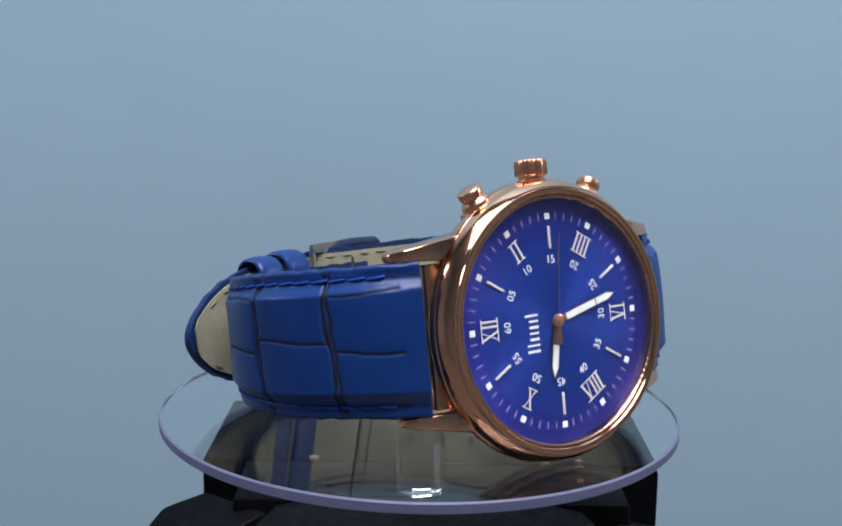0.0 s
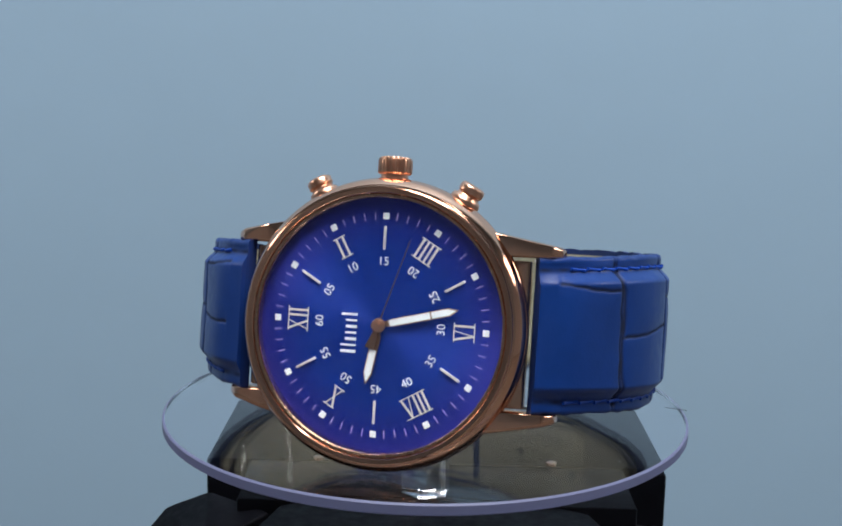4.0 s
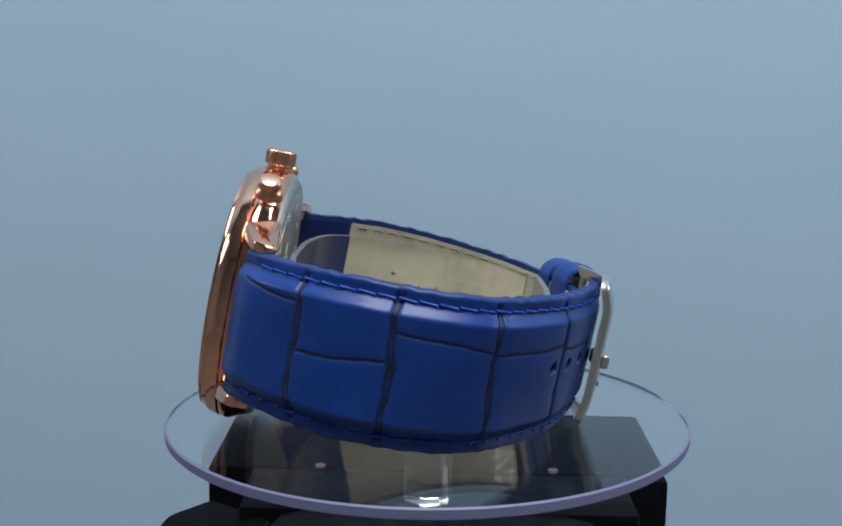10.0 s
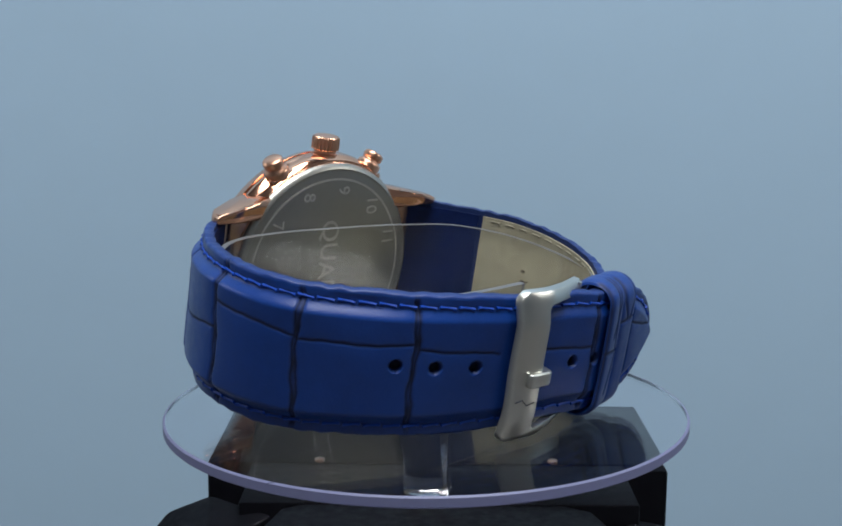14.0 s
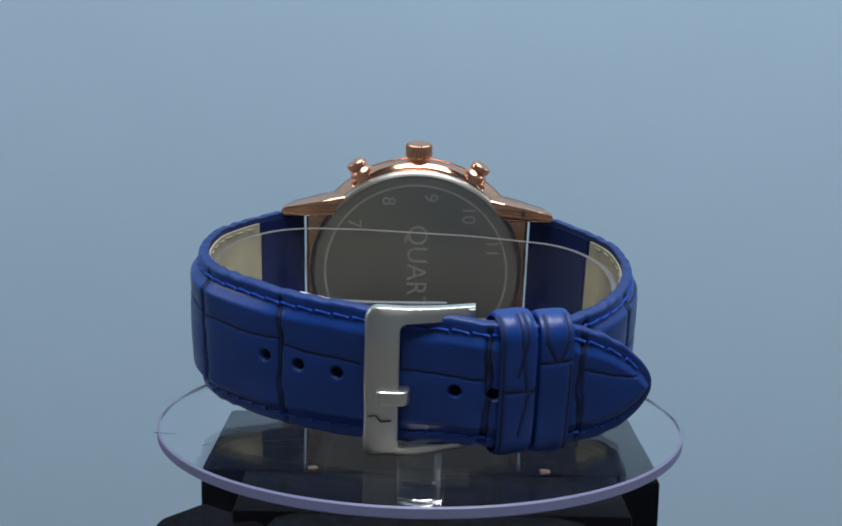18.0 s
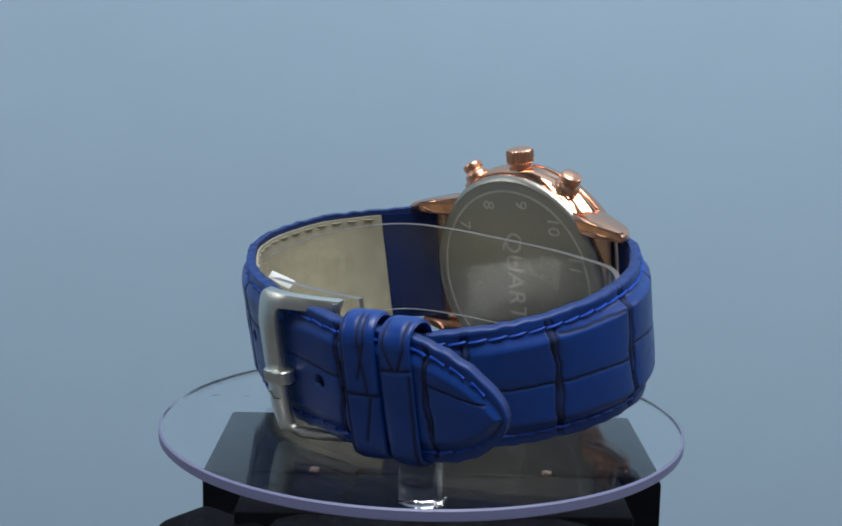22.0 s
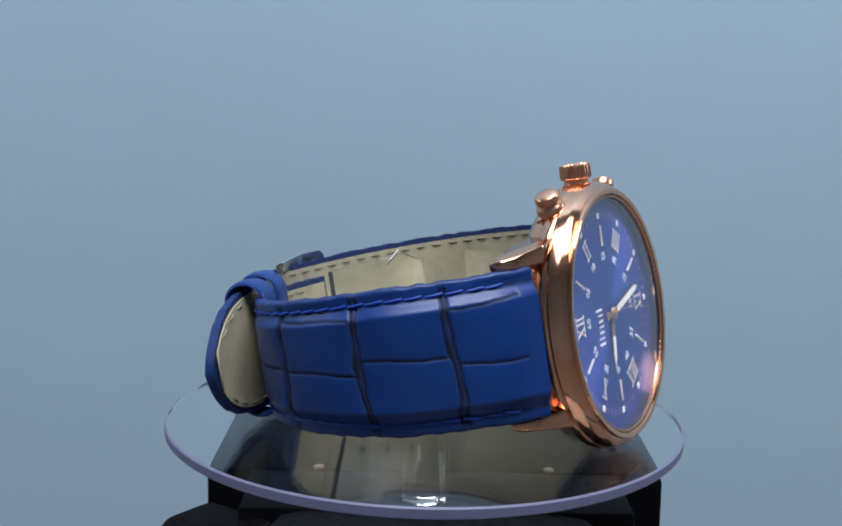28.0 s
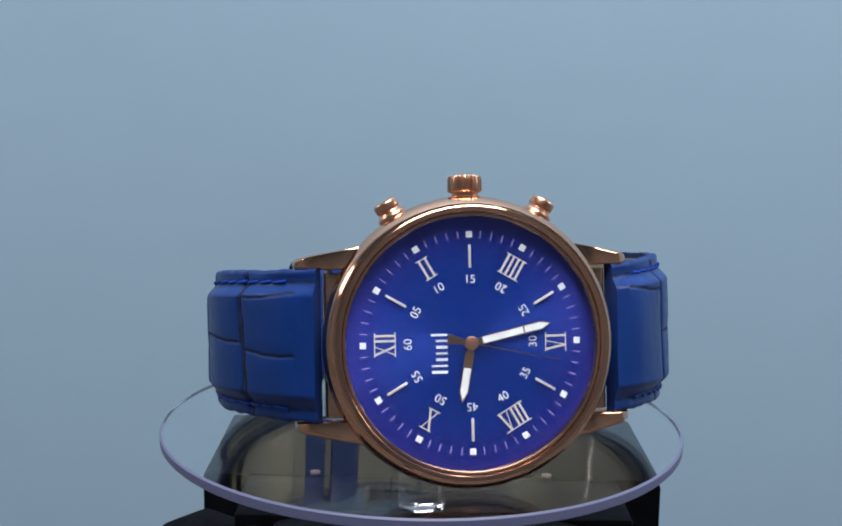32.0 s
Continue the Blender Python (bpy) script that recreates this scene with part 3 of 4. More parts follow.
class Strap:
    """One half of the strap: a padded band along a line, with creases pressed into it."""

    def __init__(self, line, side, half, middle, pad, tip):
        self.s, self.xy, self.tan = smooth_path(line, 0.2)
        self.out = np.stack([self.tan[:, 1], -self.tan[:, 0]], 1) * side
        self.end = self.s[-1]
        self.half_at, self.mid_at, self.pad_at, self.tip = half, middle, pad, tip
        self.cross, self.along, self.holes = [], [], []

    def at(self, x, y):
        return self.s[np.argmin(np.hypot(self.xy[:, 0] - x, self.xy[:, 1] - y))]

    def ease(self, table, s):
        return np.interp(s, [a for a, _ in table], [b for _, b in table])

    def half(self, s):
        h = self.ease(self.half_at, s)
        if self.tip:
            u = np.clip((self.end - s) / self.tip, 0, 1)
            h = h * np.power(np.clip(1 - (1 - u) ** 2, 0, 1), 0.56)
        return np.maximum(h, 0.05)

    def crease(self, s, z):
        """How deep a crease is at s along the band and z across it: 0 to 1."""
        c, dye = np.zeros_like(s), np.zeros_like(s)
        for k, (s0, bend, wide) in enumerate(self.cross):
            w = 0.24 * np.sin(z * 0.42 + k * 2.1) + 0.09 * np.sin(z * 1.3 + k) + 0.02 * np.sin(z * 3.1 + 2 * k) + bend * z / 10
            d = np.abs(s - s0 - w)
            far = wide * (1 + 0.3 * np.sin(z * 0.57 + 1.7 * k) + 0.08 * np.sin(z * 2.3 + k))
            c = np.maximum(c, np.exp(-((d - far) / 0.24) ** 2) + 0.45 * np.exp(-(d / 1.5) ** 2))
            dye = np.maximum(dye, np.maximum(np.exp(-((d - far) / 0.2) ** 2), (0.7 + 0.2 * np.sin(z * 1.1 + k)) * np.exp(-(d / (far + 0.1)) ** 4)))
        for k, (s0, s1, z0, z1) in enumerate(self.along):
            u = np.clip((s - s0) / (s1 - s0), 0, 1)
            zz = z0 + (z1 - z0) * u + 0.16 * np.sin(s * 0.45 + k * 1.3) + 0.04 * np.sin(s * 1.9)
            inside = np.clip((s - s0 + 0.3) / 0.5, 0, 1) * np.clip((s1 + 0.3 - s) / 0.5, 0, 1)
            line = inside * np.exp(-((z - zz) / 0.21) ** 2)
            c = np.maximum(c, 0.6 * line + 0.3 * inside * np.exp(-((z - zz) / 1.3) ** 2))
            dye = np.maximum(dye, line)
        return c, dye

    def surface(self, s, z, lift=0.0):
        """Points of the outer face."""
        x, y = np.interp(s, self.s, self.xy[:, 0]), np.interp(s, self.s, self.xy[:, 1])
        ox, oy = np.interp(s, self.s, self.out[:, 0]), np.interp(s, self.s, self.out[:, 1])
        h, pad = self.half(s), self.ease(self.pad_at, s)
        d = h - np.abs(z)
        u = np.clip((d - 1.85) / 2.2, 0, 1)
        u = u * u * (3 - 2 * u)
        e = np.clip(d / 0.7, 0, 1)
        off = -pad * (1 - u) - 0.4 * (1 - np.sqrt(np.clip(1 - (1 - e) ** 2, 0, 1))) + lift
        return x + ox * off, y + oy * off, z + self.ease(self.mid_at, s)

    def mesh(self, name, mats, label):
        nz = 110
        s = self.s[::1]
        v = np.linspace(-1, 1, nz + 1)
        S, V = np.meshgrid(s, v, indexing="ij")
        Z = V * self.half(S)
        cr, dye = self.crease(S, Z)
        stitched = np.clip((self.half(S) - np.abs(Z) - 0.7) / 0.5, 0, 1)
        cr, dye = cr * (0.35 + 0.65 * stitched), dye * (0.4 + 0.6 * stitched)
        pit = np.zeros_like(S)
        for sh, zh in self.holes:
            pit = np.maximum(pit, np.clip(1.25 - np.hypot(S - sh, (Z - zh)) / 0.85, 0, 1))
        pit = np.clip(pit * 3, 0, 1)
        puff = 0.07 * np.sin(S * 0.37) * np.cos(Z * 0.3) + 0.04 * np.sin(S * 0.23 + Z * 0.4)
        x, y, z = self.surface(S, Z, -0.28 * cr - 1.3 * pit + puff * stitched)
        edge = np.clip(1 - (self.half(S) - np.abs(Z)) / 0.6, 0, 1)
        # Colour only: a darker line stands in for a groove under the stitches.
        seam = np.exp(-((self.half(S) - np.abs(Z) - 1.8) / 0.3) ** 2) * (0.62 + 0.2 * np.sin(S * 2.03))
        dye = np.maximum(dye, np.maximum(0.25 * edge, seam))
        z = z + edge * np.sign(Z) * (0.10 * np.sin(S * 1.1 + 2 * np.sin(S * 0.37)) + 0.04 * np.sin(S * 2.05 + 1.3))
        n, m = S.shape
        outer = np.stack([x, y, z], -1)
        pad = self.ease(self.pad_at, s)
        thick = pad + BACKING
        ix, iy = self.xy[:, 0] - self.out[:, 0] * thick, self.xy[:, 1] - self.out[:, 1] * thick
        inner = np.stack([np.stack([ix, iy, z[:, 0]], -1), np.stack([ix, iy, z[:, -1]], -1)], 1)
        verts = np.concatenate([outer.reshape(-1, 3), inner.reshape(-1, 3)]) * MM
        faces = []
        k = n * m
        for i in range(n - 1):
            for j in range(m - 1):
                a = i * m + j
                faces.append((a, a + 1, a + m + 1, a + m))
            lo, hi = k + 2 * i, k + 2 * i + 1
            faces.append((lo, lo + 2, hi + 2, hi))
            faces.append((i * m, i * m + m, lo + 2, lo))
            faces.append((i * m + m - 1, hi, hi + 2, i * m + 2 * m - 1))
        for i in (0, n - 1):
            faces.append(tuple(range(i * m, i * m + m)) + (k + 2 * i + 1, k + 2 * i))
        me = bpy.data.meshes.new(name)
        me.from_pydata([tuple(p) for p in verts], [], faces)
        at = me.attributes.new("crease", "FLOAT", "POINT")
        # Hole pits are darkened too: their shade is put into the colour.
        val = np.concatenate([np.clip(np.maximum(dye * 1.05, pit * 1.3), 0, 1).ravel(), np.full(2 * n, 0.6)])
        at.data.foreach_set("value", val.astype(np.float32))
        for mm in mats:
            me.materials.append(mm)
        bm = bmesh.new()
        bm.from_mesh(me)
        bmesh.ops.recalc_face_normals(bm, faces=bm.faces)
        bm.to_mesh(me)
        bm.free()
        me.shade_smooth()
        me.set_sharp_from_angle(angle=radians(60))
        ob = new(name, me)
        ob.parent, ob.matrix_basis = watch, TILT
        ob["label"] = label
        return ob

    def stitches(self, owner, s0, s1, mat, inner=False, pitch=3.1):
        """Separate stitches near both long edges."""
        first = None
        for sgn in (1, -1):
            s = s0
            while s < s1:
                ends = []
                for q in (s, s + pitch * 0.8):
                    h = float(self.half(np.array(q)))
                    if inner:
                        t = float(self.ease(self.pad_at, q)) + BACKING + 0.38
                        x, y, z = self.surface(np.array(q), np.array(0.0), -t)
                        z = z + sgn * (h - 1.6)
                    else:
                        x, y, z = self.surface(np.array(q), np.array(sgn * (h - 1.8)), 0.02)
                    ends.append(Vector((float(x), float(y), float(z))))
                if float(self.half(np.array(s))) > 3:
                    a, b = ends
                    dirn = (b - a).normalized()
                    side = Vector((0, 0, 1)).cross(dirn).normalized()
                    rot = Matrix((dirn, side, dirn.cross(side))).transposed().to_4x4()
                    m = Matrix.Translation((a + b) / 2 * MM) @ rot @ (pose(0, 0, 0, 0, 5 * sgn, 0) if not inner else Matrix())
                    if first:
                        again(first, "stitch", owner, m)
                    else:
                        ln = pitch * (0.36 if not inner else 0.2)
                        r = 0.25 if not inner else 0.13
                        first = part("stitch", bm_tube([(-ln - 0.2, -0.15 * (1 if not inner else 0), 0), (-ln * 0.6, 0.06, 0.0), (0, 0.1, 0), (ln * 0.6, 0.06, 0), (ln + 0.2, -0.15, 0)], r, 7), mat, owner, at=m)
                s += pitch


def band_on(strap, s, wide, depth, name, label, creases):
    """A leather loop that wraps both strap halves at s; creases are lines (u, z, u, z) on its outer face."""
    h = float(strap.half(np.array(s))) + 0.75
    mid = float(strap.ease(strap.mid_at, s))
    bm = bmesh.new()
    dye = bm.verts.layers.float.new("crease")
    rr, d0, d1 = 2.8, -depth, 0.0
    outline = []
    for k in range(56):
        outline.append((d1 - rr, -h + rr + (2 * h - 2 * rr) * k / 56, 1, 0))
    for cx, cz, a0 in ((d1 - rr, h - rr, 0), (d0 + rr, h - rr, 90), (d0 + rr, -h + rr, 180), (d1 - rr, -h + rr, 270)):
        for k in range(7):
            a = radians(a0 + k * 15)
            outline.append((cx, cz, math.cos(a), math.sin(a)))
    n_top = 18
    sec = [(-wide / 2, 0.15)] + [(-wide / 2 + 0.2 + (wide - 0.4) * k / n_top, 0.85 - 0.3 * abs(2 * k / n_top - 1) ** 4) for k in range(n_top + 1)] + [(wide / 2, 0.15), (wide / 2 - 0.3, 0.0), (-wide / 2 + 0.3, 0.0)]
    rings = []
    for cx, cz, ca, sa in outline:
        ring = []
        for u, t in sec:
            deep = 0.0
            if t > 0.5 and ca > 0.2:
                for u0, z0, u1, z1 in creases:
                    du, dz = u1 - u0, z1 - z0
                    f = min(max(((u - u0) * du + (cz - z0) * dz) / (du * du + dz * dz), 0), 1)
                    far = math.hypot(u - u0 - f * du, cz - z0 - f * dz)
                    deep = max(deep, math.exp(-(far / 0.26) ** 2))
            tt = rr + t - 0.22 * deep + (0.3 * (1 - (cz / h) ** 2) if ca > 0 else 0) * ca
            v = bm.verts.new((u, cx + tt * ca, cz + tt * sa + mid))
            v[dye] = deep
            ring.append(v)
        rings.append(ring)
    n = len(rings)
    for i in range(n):
        a, b = rings[i], rings[(i + 1) % n]
        for k in range(len(sec)):
            bm.faces.new((a[k], a[(k + 1) % len(sec)], b[(k + 1) % len(sec)], b[k]))
    bmesh.ops.remove_doubles(bm, verts=bm.verts, dist=1e-4)
    x, y = float(np.interp(s, strap.s, strap.xy[:, 0])), float(np.interp(s, strap.s, strap.xy[:, 1]))
    i = int(np.argmin(np.abs(strap.s - s)))
    t, o = strap.tan[i], strap.out[i]
    m = Matrix(((t[0], o[0], 0, x * MM), (t[1], o[1], 0, y * MM), (0, 0, 1, 0), (0, 0, 0, 1)))
    return wpart(name, bm, LEATHER, label, at=m)


def lining(strap, s0, s1, name, mat, label, lift):
    """A thin sheet on the inner face."""
    bm = bmesh.new()
    rows = []
    for s in np.arange(s0, s1, 1.0):
        h = max(float(strap.half(np.array(s))) - 0.95, 0.1)
        mid = float(strap.ease(strap.mid_at, s))
        t = float(strap.ease(strap.pad_at, s)) + BACKING
        row = []
        for d in (t - 0.05, t + lift):
            x, y, _ = strap.surface(np.array(s), np.array(0.0), -d)
            row += [bm.verts.new((float(x), float(y), mid - h)), bm.verts.new((float(x), float(y), mid + h))]
        rows.append(row)
    for a, b in zip(rows, rows[1:]):
        for i, j in ((0, 1), (1, 3), (3, 2), (2, 0)):
            bm.faces.new((a[i], a[j], b[j], b[i]))
    for r in (rows[0], rows[-1]):
        bm.faces.new((r[0], r[1], r[3], r[2]))
    return wpart(name, bm, mat, label)


def build_strap():
    long = Strap(LONG, 1, [(0, 11.2), (10, 11.5), (25, 11.9), (50, 11.6), (72, 11.2), (88, 10.5), (130, 9.8)], [(0, 0.0), (18, 0.6), (30, 1.1), (46, 1.6), (58, 2.0), (72, 2.3), (92, 2.9), (106, 1.7), (122, 0.2)],
                 [(0, 0.9), (5, 1.6), (30, 1.6), (58, 1.35), (72, 0.8), (130, 0.8)], 17)
    a = long.at
    s1, s2, s3, s4 = a(33.8, 12.8), a(39.2, 27.0), a(34.6, 42.0), a(21.0, 53.4)
    s5, s6 = a(-11.3, 62.2), a(-26, 59.0)
    long.cross = [(s1, -0.6, 0.34), (s2, -0.5, 0.36), (s3, -0.4, 0.32), (s4, -0.3, 0.3), (s5, 0.2, 0.4), (s6, 0.0, 0.36)]
    long.along = [(a(25, 4.4), s1, 7.4, 6.5), (s1, s2, -0.5, 0.9), (s2, s3, 5.6, 4.0), (s3, s4, 3.5, 3.7), (s4, a(8, 58), 3.2, 1.9), (a(2, 60), s5, 1.9, 1.2), (s6, long.end - 3, 3.2, 2.0)]
    long.holes = [(a(23.4, 51.7), 0.5), (a(17.8, 54.7), 0.2), (a(11.7, 56.9), 0.0), (a(-6.4, 61.0), -1.0), (a(-12.4, 61.2), -0.9)]
    ob = long.mesh("strap", [LEATHER], "long blue crocodile-embossed leather strap half with punched holes")
    long.stitches(ob, 5.5, long.end - 5, THREAD)

    short = Strap(SHORT, -1, [(0, 11.2), (25, 10.9), (45, 10.0), (60, 9.5), (90, 9.2)], [(0, 0.0), (30, 0.5), (60, 0.6), (90, 1.0)],
                  [(0, 0.9), (5, 1.5), (30, 1.5), (50, 0.9), (65, 0.4), (90, 0.3)], 0)
    a = short.at
    r5, r4, r3 = a(-32.4, 11.6), a(-38.4, 24.0), a(-35.8, 39.4)
    short.cross = [(r5, 0.6, 0.45), (r4, 0.5, 0.48), (r3, 0.3, 0.48), (a(-27, 49.8), 0.2, 0.42)]
    short.along = [(a(-25, 4.4), r5, 7.6, 7.0), (a(-25, 4.4), r5, -1.6, -1.0), (r5, r4, 0.2, 0.8), (r4, r3, -1.2, -0.4), (r4 + 0.8, r3 - 0.8, 6.9, 7.1), (r3, a(-27, 49.8), -0.6, 0.2)]
    ob2 = short.mesh("strap", [LEATHER], "short blue crocodile-embossed leather strap half under the buckle")
    short.stitches(ob2, 5.5, 62, THREAD)

    for st, turn_in, last in ((long, 12.5, long.end - 0.4), (short, 17.2, short.end - 0.5)):
        lining(st, 0.3, turn_in, "lining_end", LEATHER_EDGE, "blue leather turned in at the strap's end", 0.2)
        ln = lining(st, turn_in, last, "lining", LINING, "cream leather lining with pale stitching", 0.3)
        st.stitches(ln, turn_in + 1.5, last - 6, THREAD_PALE, True, 3.6)
    band_on(long, long.at(-15.8, 61.0), 5.9, 6.0, "keeper", "blue leather strap keeper loop",
            [(-3, 0.2, 3, -0.2), (0.2, 9, 1.2, 0.5), (1.6, 9.5, -0.2, 2.5), (1.6, -0.5, 0.2, -7.5), (-2.6, 10, -2.4, -10)])
    band_on(long, long.at(-22.0, 60.2), 5.4, 6.0, "keeper", "blue leather strap keeper loop",
            [(-3, 4.6, 3, 5.0), (-0.2, 4.8, -2.4, 9.5), (0.6, 4.9, 2.2, 9.5), (2.3, 4, 2.0, -9.5)])
    # dark discs on the lining stand in for the shade in the punched holes
    hole_disc = None
    inner_face = [o for o in watch.children if o.name.startswith("lining") and not o.name.startswith("lining_end")][0]
    for sh, zh in long.holes[:3]:
        t = float(long.ease(long.pad_at, sh)) + BACKING + 0.33
        x, y, z = long.surface(np.array(sh), np.array(0.0), -t)
        i = int(np.argmin(np.abs(long.s - sh)))
        tg = long.tan[i]
        m = Matrix.Translation((float(x) * MM, float(y) * MM, (float(z) + zh) * MM)) @ pose(0, 0, 0, 0, 0, math.degrees(math.atan2(tg[1], tg[0])))
        if hole_disc:
            again(hole_disc, "hole_disc", inner_face, m)
        else:
            hole_disc = part("hole_disc", bm_revolve([(0, 0.06), (0.8, 0.06), (0.85, -0.1), (0, -0.1)], 20), HOLE, inner_face, at=m)
    worn = [o for o in watch.children if o.name.startswith("lining") and not o.name.startswith("lining_end")][1]
    for sh, zh, r in ((29.2, 1.3, 0.5), (30.6, -0.6, 0.3), (29.6, -0.9, 0.75), (37.2, -1.1, 0.8), (39.5, 0.1, 0.35), (35.4, -0.4, 0.4), (42.0, -1.6, 0.6)):
        t = float(short.ease(short.pad_at, sh)) + BACKING + 0.31
        x, y, z = short.surface(np.array(float(sh)), np.array(0.0), -t)
        tg = short.tan[int(np.argmin(np.abs(short.s - sh)))]
        m = Matrix.Translation((float(x) * MM, float(y) * MM, (float(z) + zh) * MM)) @ pose(0, 0, 0, 0, 0, math.degrees(math.atan2(tg[1], tg[0])))
        out = [(r * (0.5 + 0.9 * random.random()) * math.cos(k * 0.483), 0.6 * r * (0.4 + 1.0 * random.random()) * math.sin(k * 0.483)) for k in range(13)]
        part("stain", bm_prism(out, -0.05, 0.05), STAIN, worn, "dark stain on the lining", at=m)
    return long, short


def build_buckle():
    """A U of flat steel round the strap: a wide front plate whose ends turn into two arms."""
    top, low, front, inside = 14.8, -9.6, 7.3, 2.0
    path = []
    for k in range(10):
        u = -9.2 + 10.5 * k / 9
        path.append(((u, top - 0.5 * (1 - k / 9)), (u + 0.6 * (1 - k / 9), top - 2.2)))
    for k in range(1, 9):
        a = radians(90 - 90 * k / 8)
        path.append(((front - 2.2 + 2.2 * math.cos(a), top - 2.2 + 2.2 * math.sin(a)), (inside - 1.2 + 1.2 * math.cos(a), top - 3.4 + 1.2 * math.sin(a))))
    for k in range(1, 20):
        z = top - 3.4 + (low + 1.9 - top + 3.4) * k / 20
        path.append(((front + 0.06 * math.sin(z * 0.5), z), (inside, z)))
    for k in range(0, 9):
        a = radians(-90 * k / 8)
        path.append(((front - 1.3 + 1.3 * math.cos(a), low + 1.3 + 1.3 * math.sin(a)), (inside - 1.0 + 1.0 * math.cos(a), low + 2.8 + 1.0 * math.sin(a))))
    for k in range(1, 10):
        u = 1.3 - 10.5 * k / 9
        path.append(((u, low + 0.5 * k / 9), (u, low + 1.8)))

    def face(u, z):
        y = float(np.interp(u, [-9.5, -4, 1, 4, 6.5, 9], [58.9, 61.0, 62.3, 62.2, 61.5, 60.2]))
        mid, half = (top + low) / 2, (top - low) / 2
        return y - 1.7 * max(0, abs(z - mid) / half - 0.55) ** 1.6 / 0.45 ** 1.6 * (0.55 if z < mid else 1.0)

    bm = bmesh.new()
    rings = []
    for (uo, zo), (ui, zi) in path:
        ring = []
        for f, dy in ((0.0, -0.25), (0.03, -0.05), (0.08, 0.0), (0.5, 0.03), (0.92, 0.0), (0.97, -0.05), (1.0, -0.25), (1.0, -1.25), (0.0, -1.25)):
            u, z = uo + (ui - uo) * f, zo + (zi - zo) * f
            ring.append(bm.verts.new((u, face(u, z) + dy, z)))
        rings.append(ring)
    for p, q in zip(rings, rings[1:]):
        n = len(p)
        for k in range(n):
            bm.faces.new((p[k], p[(k + 1) % n], q[(k + 1) % n], q[k]))
    bm.faces.new(rings[0])
    bm.faces.new(rings[-1])
    b = wpart("buckle", bm, STEEL, "brushed steel pin buckle, closed", angle=50)
    part("pin", bm_tube([(-8.6, 57.9, -8.6), (-8.6, 57.9, 14)], 0.55, 12), STEEL, b, "steel cross pin")
    t = bm_hull([(x, y, z) for z in (0.0, 2.3) for x, y in ((5.4, 62.0), (5.4, 62.9), (4.9, 63.2), (1.4, 63.3), (0.6, 62.9), (0.2, 61.6), (0.4, 60.4), (2.2, 60.4), (2.4, 62.2))], 0.35, 3)
    part("tongue", t, STEEL, b, "short steel buckle tongue")
    scratch = bm_tube([(6.6, 61.6, -2.6), (5.5, 62.0, -2.2), (4.6, 62.25, -3.1), (3.0, 62.4, -2.8)], 0.1, 5)
    part("scratch", scratch, HOLE, b, "dark scratch across the buckle plate")


build_case()
dial = build_dial()
hour_pointer, minute_pointer, second_pointer = build_pointers()
build_lugs()
build_crown()
strap_long, strap_short = build_strap()
build_buckle()


def build_engraving():
    back = [o for o in watch.children if o.name.startswith("case_back")][0]
    for text, size, x, z, turn in [(str(h), 3.7, -15.4 * math.sin(radians((h - 9) * 30 + 9)), 15.4 * math.cos(radians((h - 9) * 30 + 9)), 0) for h in (7, 8, 9, 10, 11)] + [("QUARTZ", 5.6, 0, -0.6, 0)]:
        me = glyph(text, size)
        me.materials.append(ENGRAVE)
        ob = new("engraving", me)
        ob.parent = back
        # seen from behind, 12 o'clock points to -x
        up, right = Vector((-1, 0, 0)), Vector((0, 0, -1))
        out = right.cross(up)
        rot = Matrix((right, up, out)).transposed().to_4x4()
        ob.matrix_basis = Matrix.Translation((x * MM, 6.52 * MM, z * MM)) @ rot @ Matrix.Diagonal((0.92 if len(text) > 2 else 1, 1, 1, 1))


build_engraving()

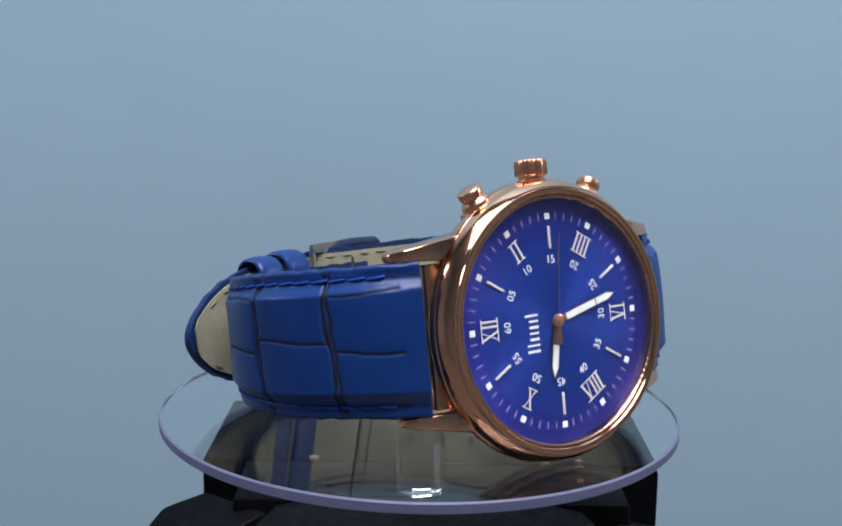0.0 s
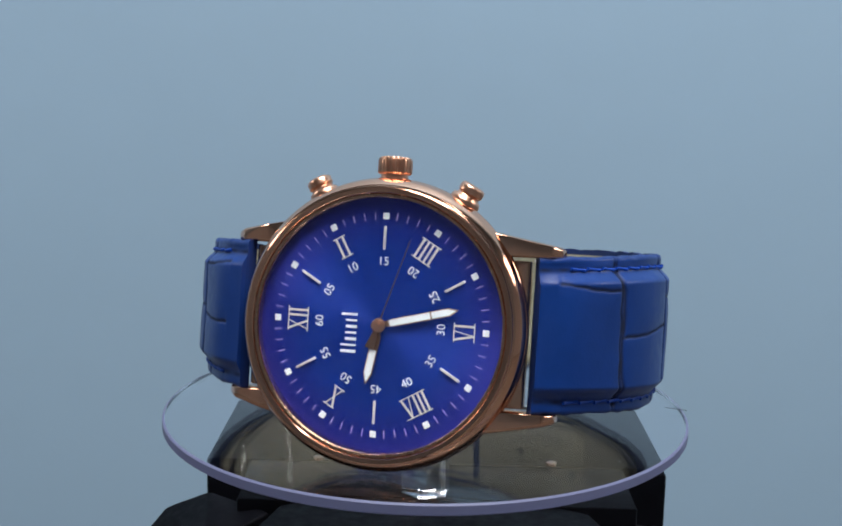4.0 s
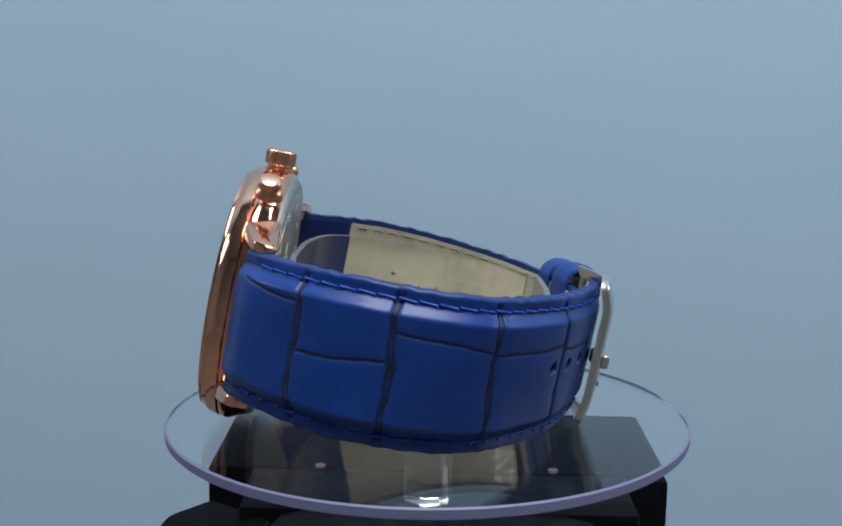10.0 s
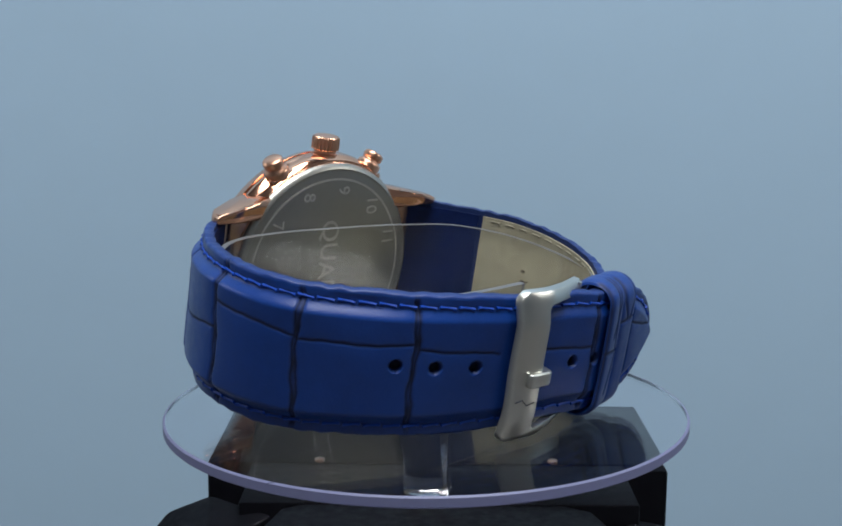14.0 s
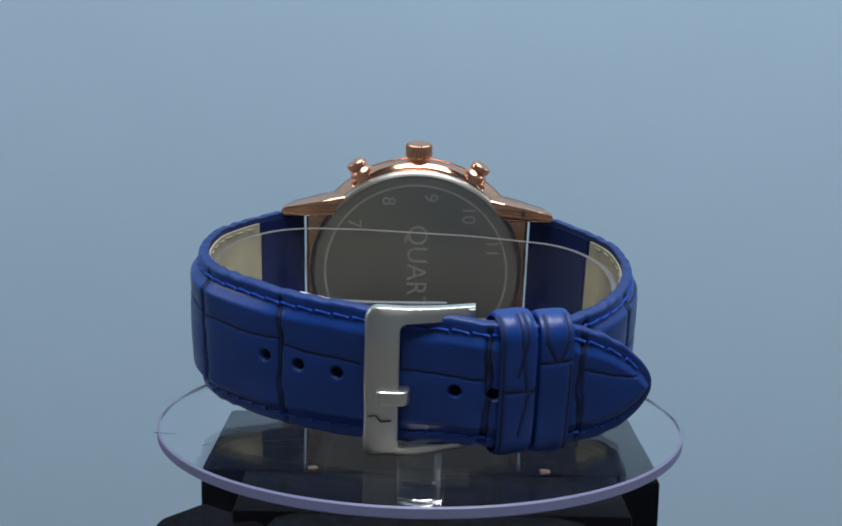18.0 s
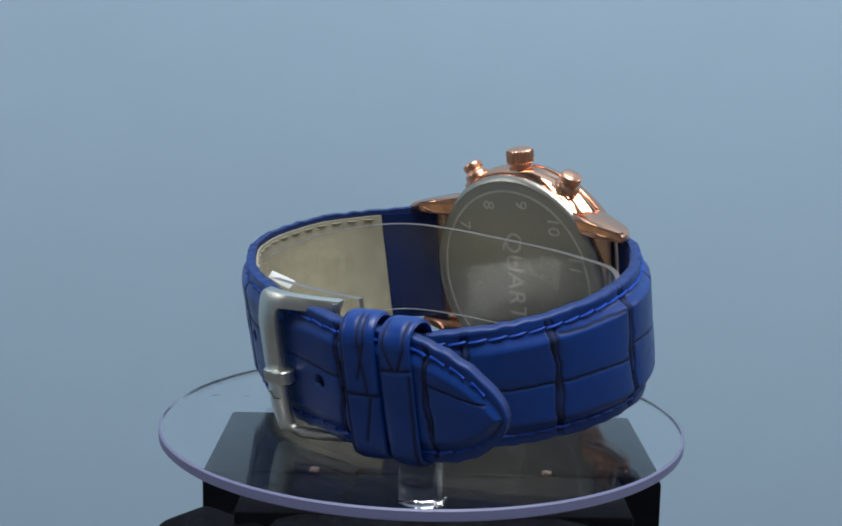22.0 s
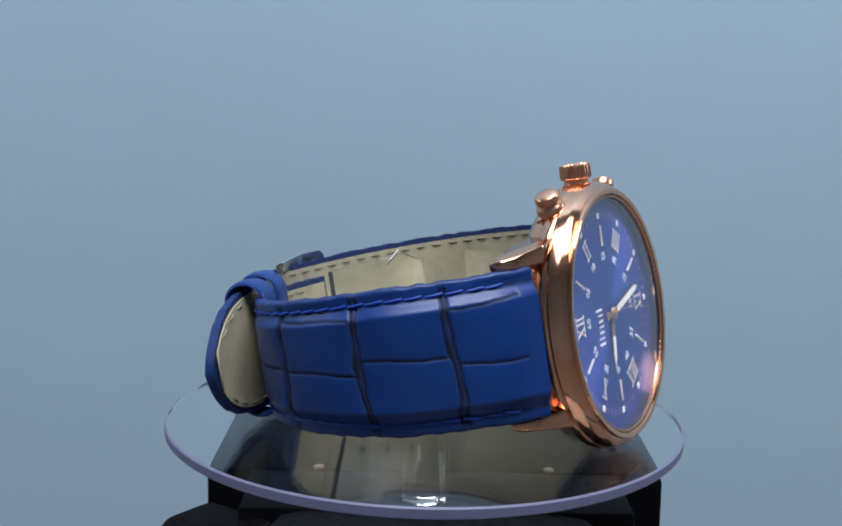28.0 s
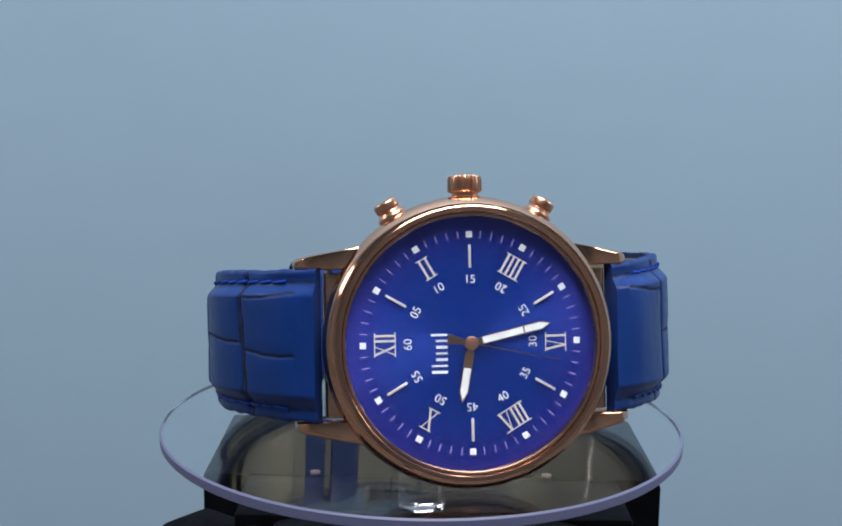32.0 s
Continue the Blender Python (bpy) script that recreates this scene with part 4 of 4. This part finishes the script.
# ---- the clear cuff inside the strap ----
def build_cuff():
    c = thing("plastic_cuff", "clear plastic display cuff inside the watch strap", "display cuff")
    path = [(-24, 50), (-31.5, 42), (-34.0, 31), (-32.5, 20), (-26, 11.8), (-14, 9.0), (0, 8.6), (14, 9.0), (26, 11.8), (33.0, 20), (34.6, 30), (32, 40), (26, 46.8), (18, 49.2), (9, 50.0), (2, 50.0), (-5, 49.6)]
    s, xy, tan = smooth_path(path, 1.0)
    bm = bmesh.new()
    rows = []
    for (x, y), (tx, ty) in zip(xy, tan):
        ox, oy = ty * 0.45, -tx * 0.45
        lo, hi = -8.2, (8.9 + 0.7 * min(max(x / 20, -1), 1) if y < 42 else 8.9 + 2.6 * min(max((25.0 - x) / 6.0, 0), 1) * (x > -12))
        rows.append([bm.verts.new((x + k * ox, y + k * oy, z)) for k, z in ((-1, lo), (1, lo), (1, hi), (-1, hi))])
    for a, b in zip(rows, rows[1:]):
        for k in range(4):
            bm.faces.new((a[k], a[(k + 1) % 4], b[(k + 1) % 4], b[k]))
    bm.faces.new(rows[0])
    bm.faces.new(rows[-1][::-1])
    o = part("band", bm, [CUFF, CUFF_EDGE], c, at=TILT)
    for f in o.data.polygons:
        if abs(f.normal.z) > 0.9 or f.index >= len(o.data.polygons) - 2:
            f.material_index = 1
    o.visible_shadow = False
    # The sticker's white stands in for a glint; its tilt fits the camera's view.
    n = Vector((-0.3, 0.75, 0.6)).normalized()
    along = (Vector((1, -0.05, 0.1)) - n * n.dot(Vector((1, -0.05, 0.1)))).normalized()
    turn = Matrix((along, n, along.cross(n))).transposed().to_4x4()
    part("label", bm_box(-2.6, 2.6, -0.08, 0.08, -0.7, 0.7, 0.05), WHITE, c, "small sticker, white in place of its glint", at=TILT @ Matrix.Translation((0.0156, 0.0489, 0.0112)) @ turn)
    return c


cuff = build_cuff()


# ---- what moves ----
def motions():
    for ob in (watch, cuff):
        walk(ob, [(t, pose(0, 0, 0, 0, 0, a)) for t, a in TURN])
    # the disc's offset and its tilt under the case are set to fit the camera's view
    walk(disc, [(t, pose(-0.0004, 0, -0.00035, 0, 0, a) @ pose(0, 0, 0, 0.75)) for t, a in TURN])
    # clock pointers turn clockwise seen from the face
    def clock(minute):
        return TILT @ pose(0, 0, 0, 0, (minute - 15) * 6, 0)
    walk(hour_pointer, [(0, clock(46.7)), (32, clock(46.72))])
    walk(minute_pointer, [(0, clock(27.6)), (32, clock(27.86))])
    ticks = [(0, clock(16))]
    for k in range(16):
        ticks += [(1.75 + 2.007 * k, clock(16 + k)), (1.86 + 2.007 * k, clock(17 + k))]
    walk(second_pointer, [r for r in ticks if r[0] < 31.97] + [(32, clock(32))])


motions()
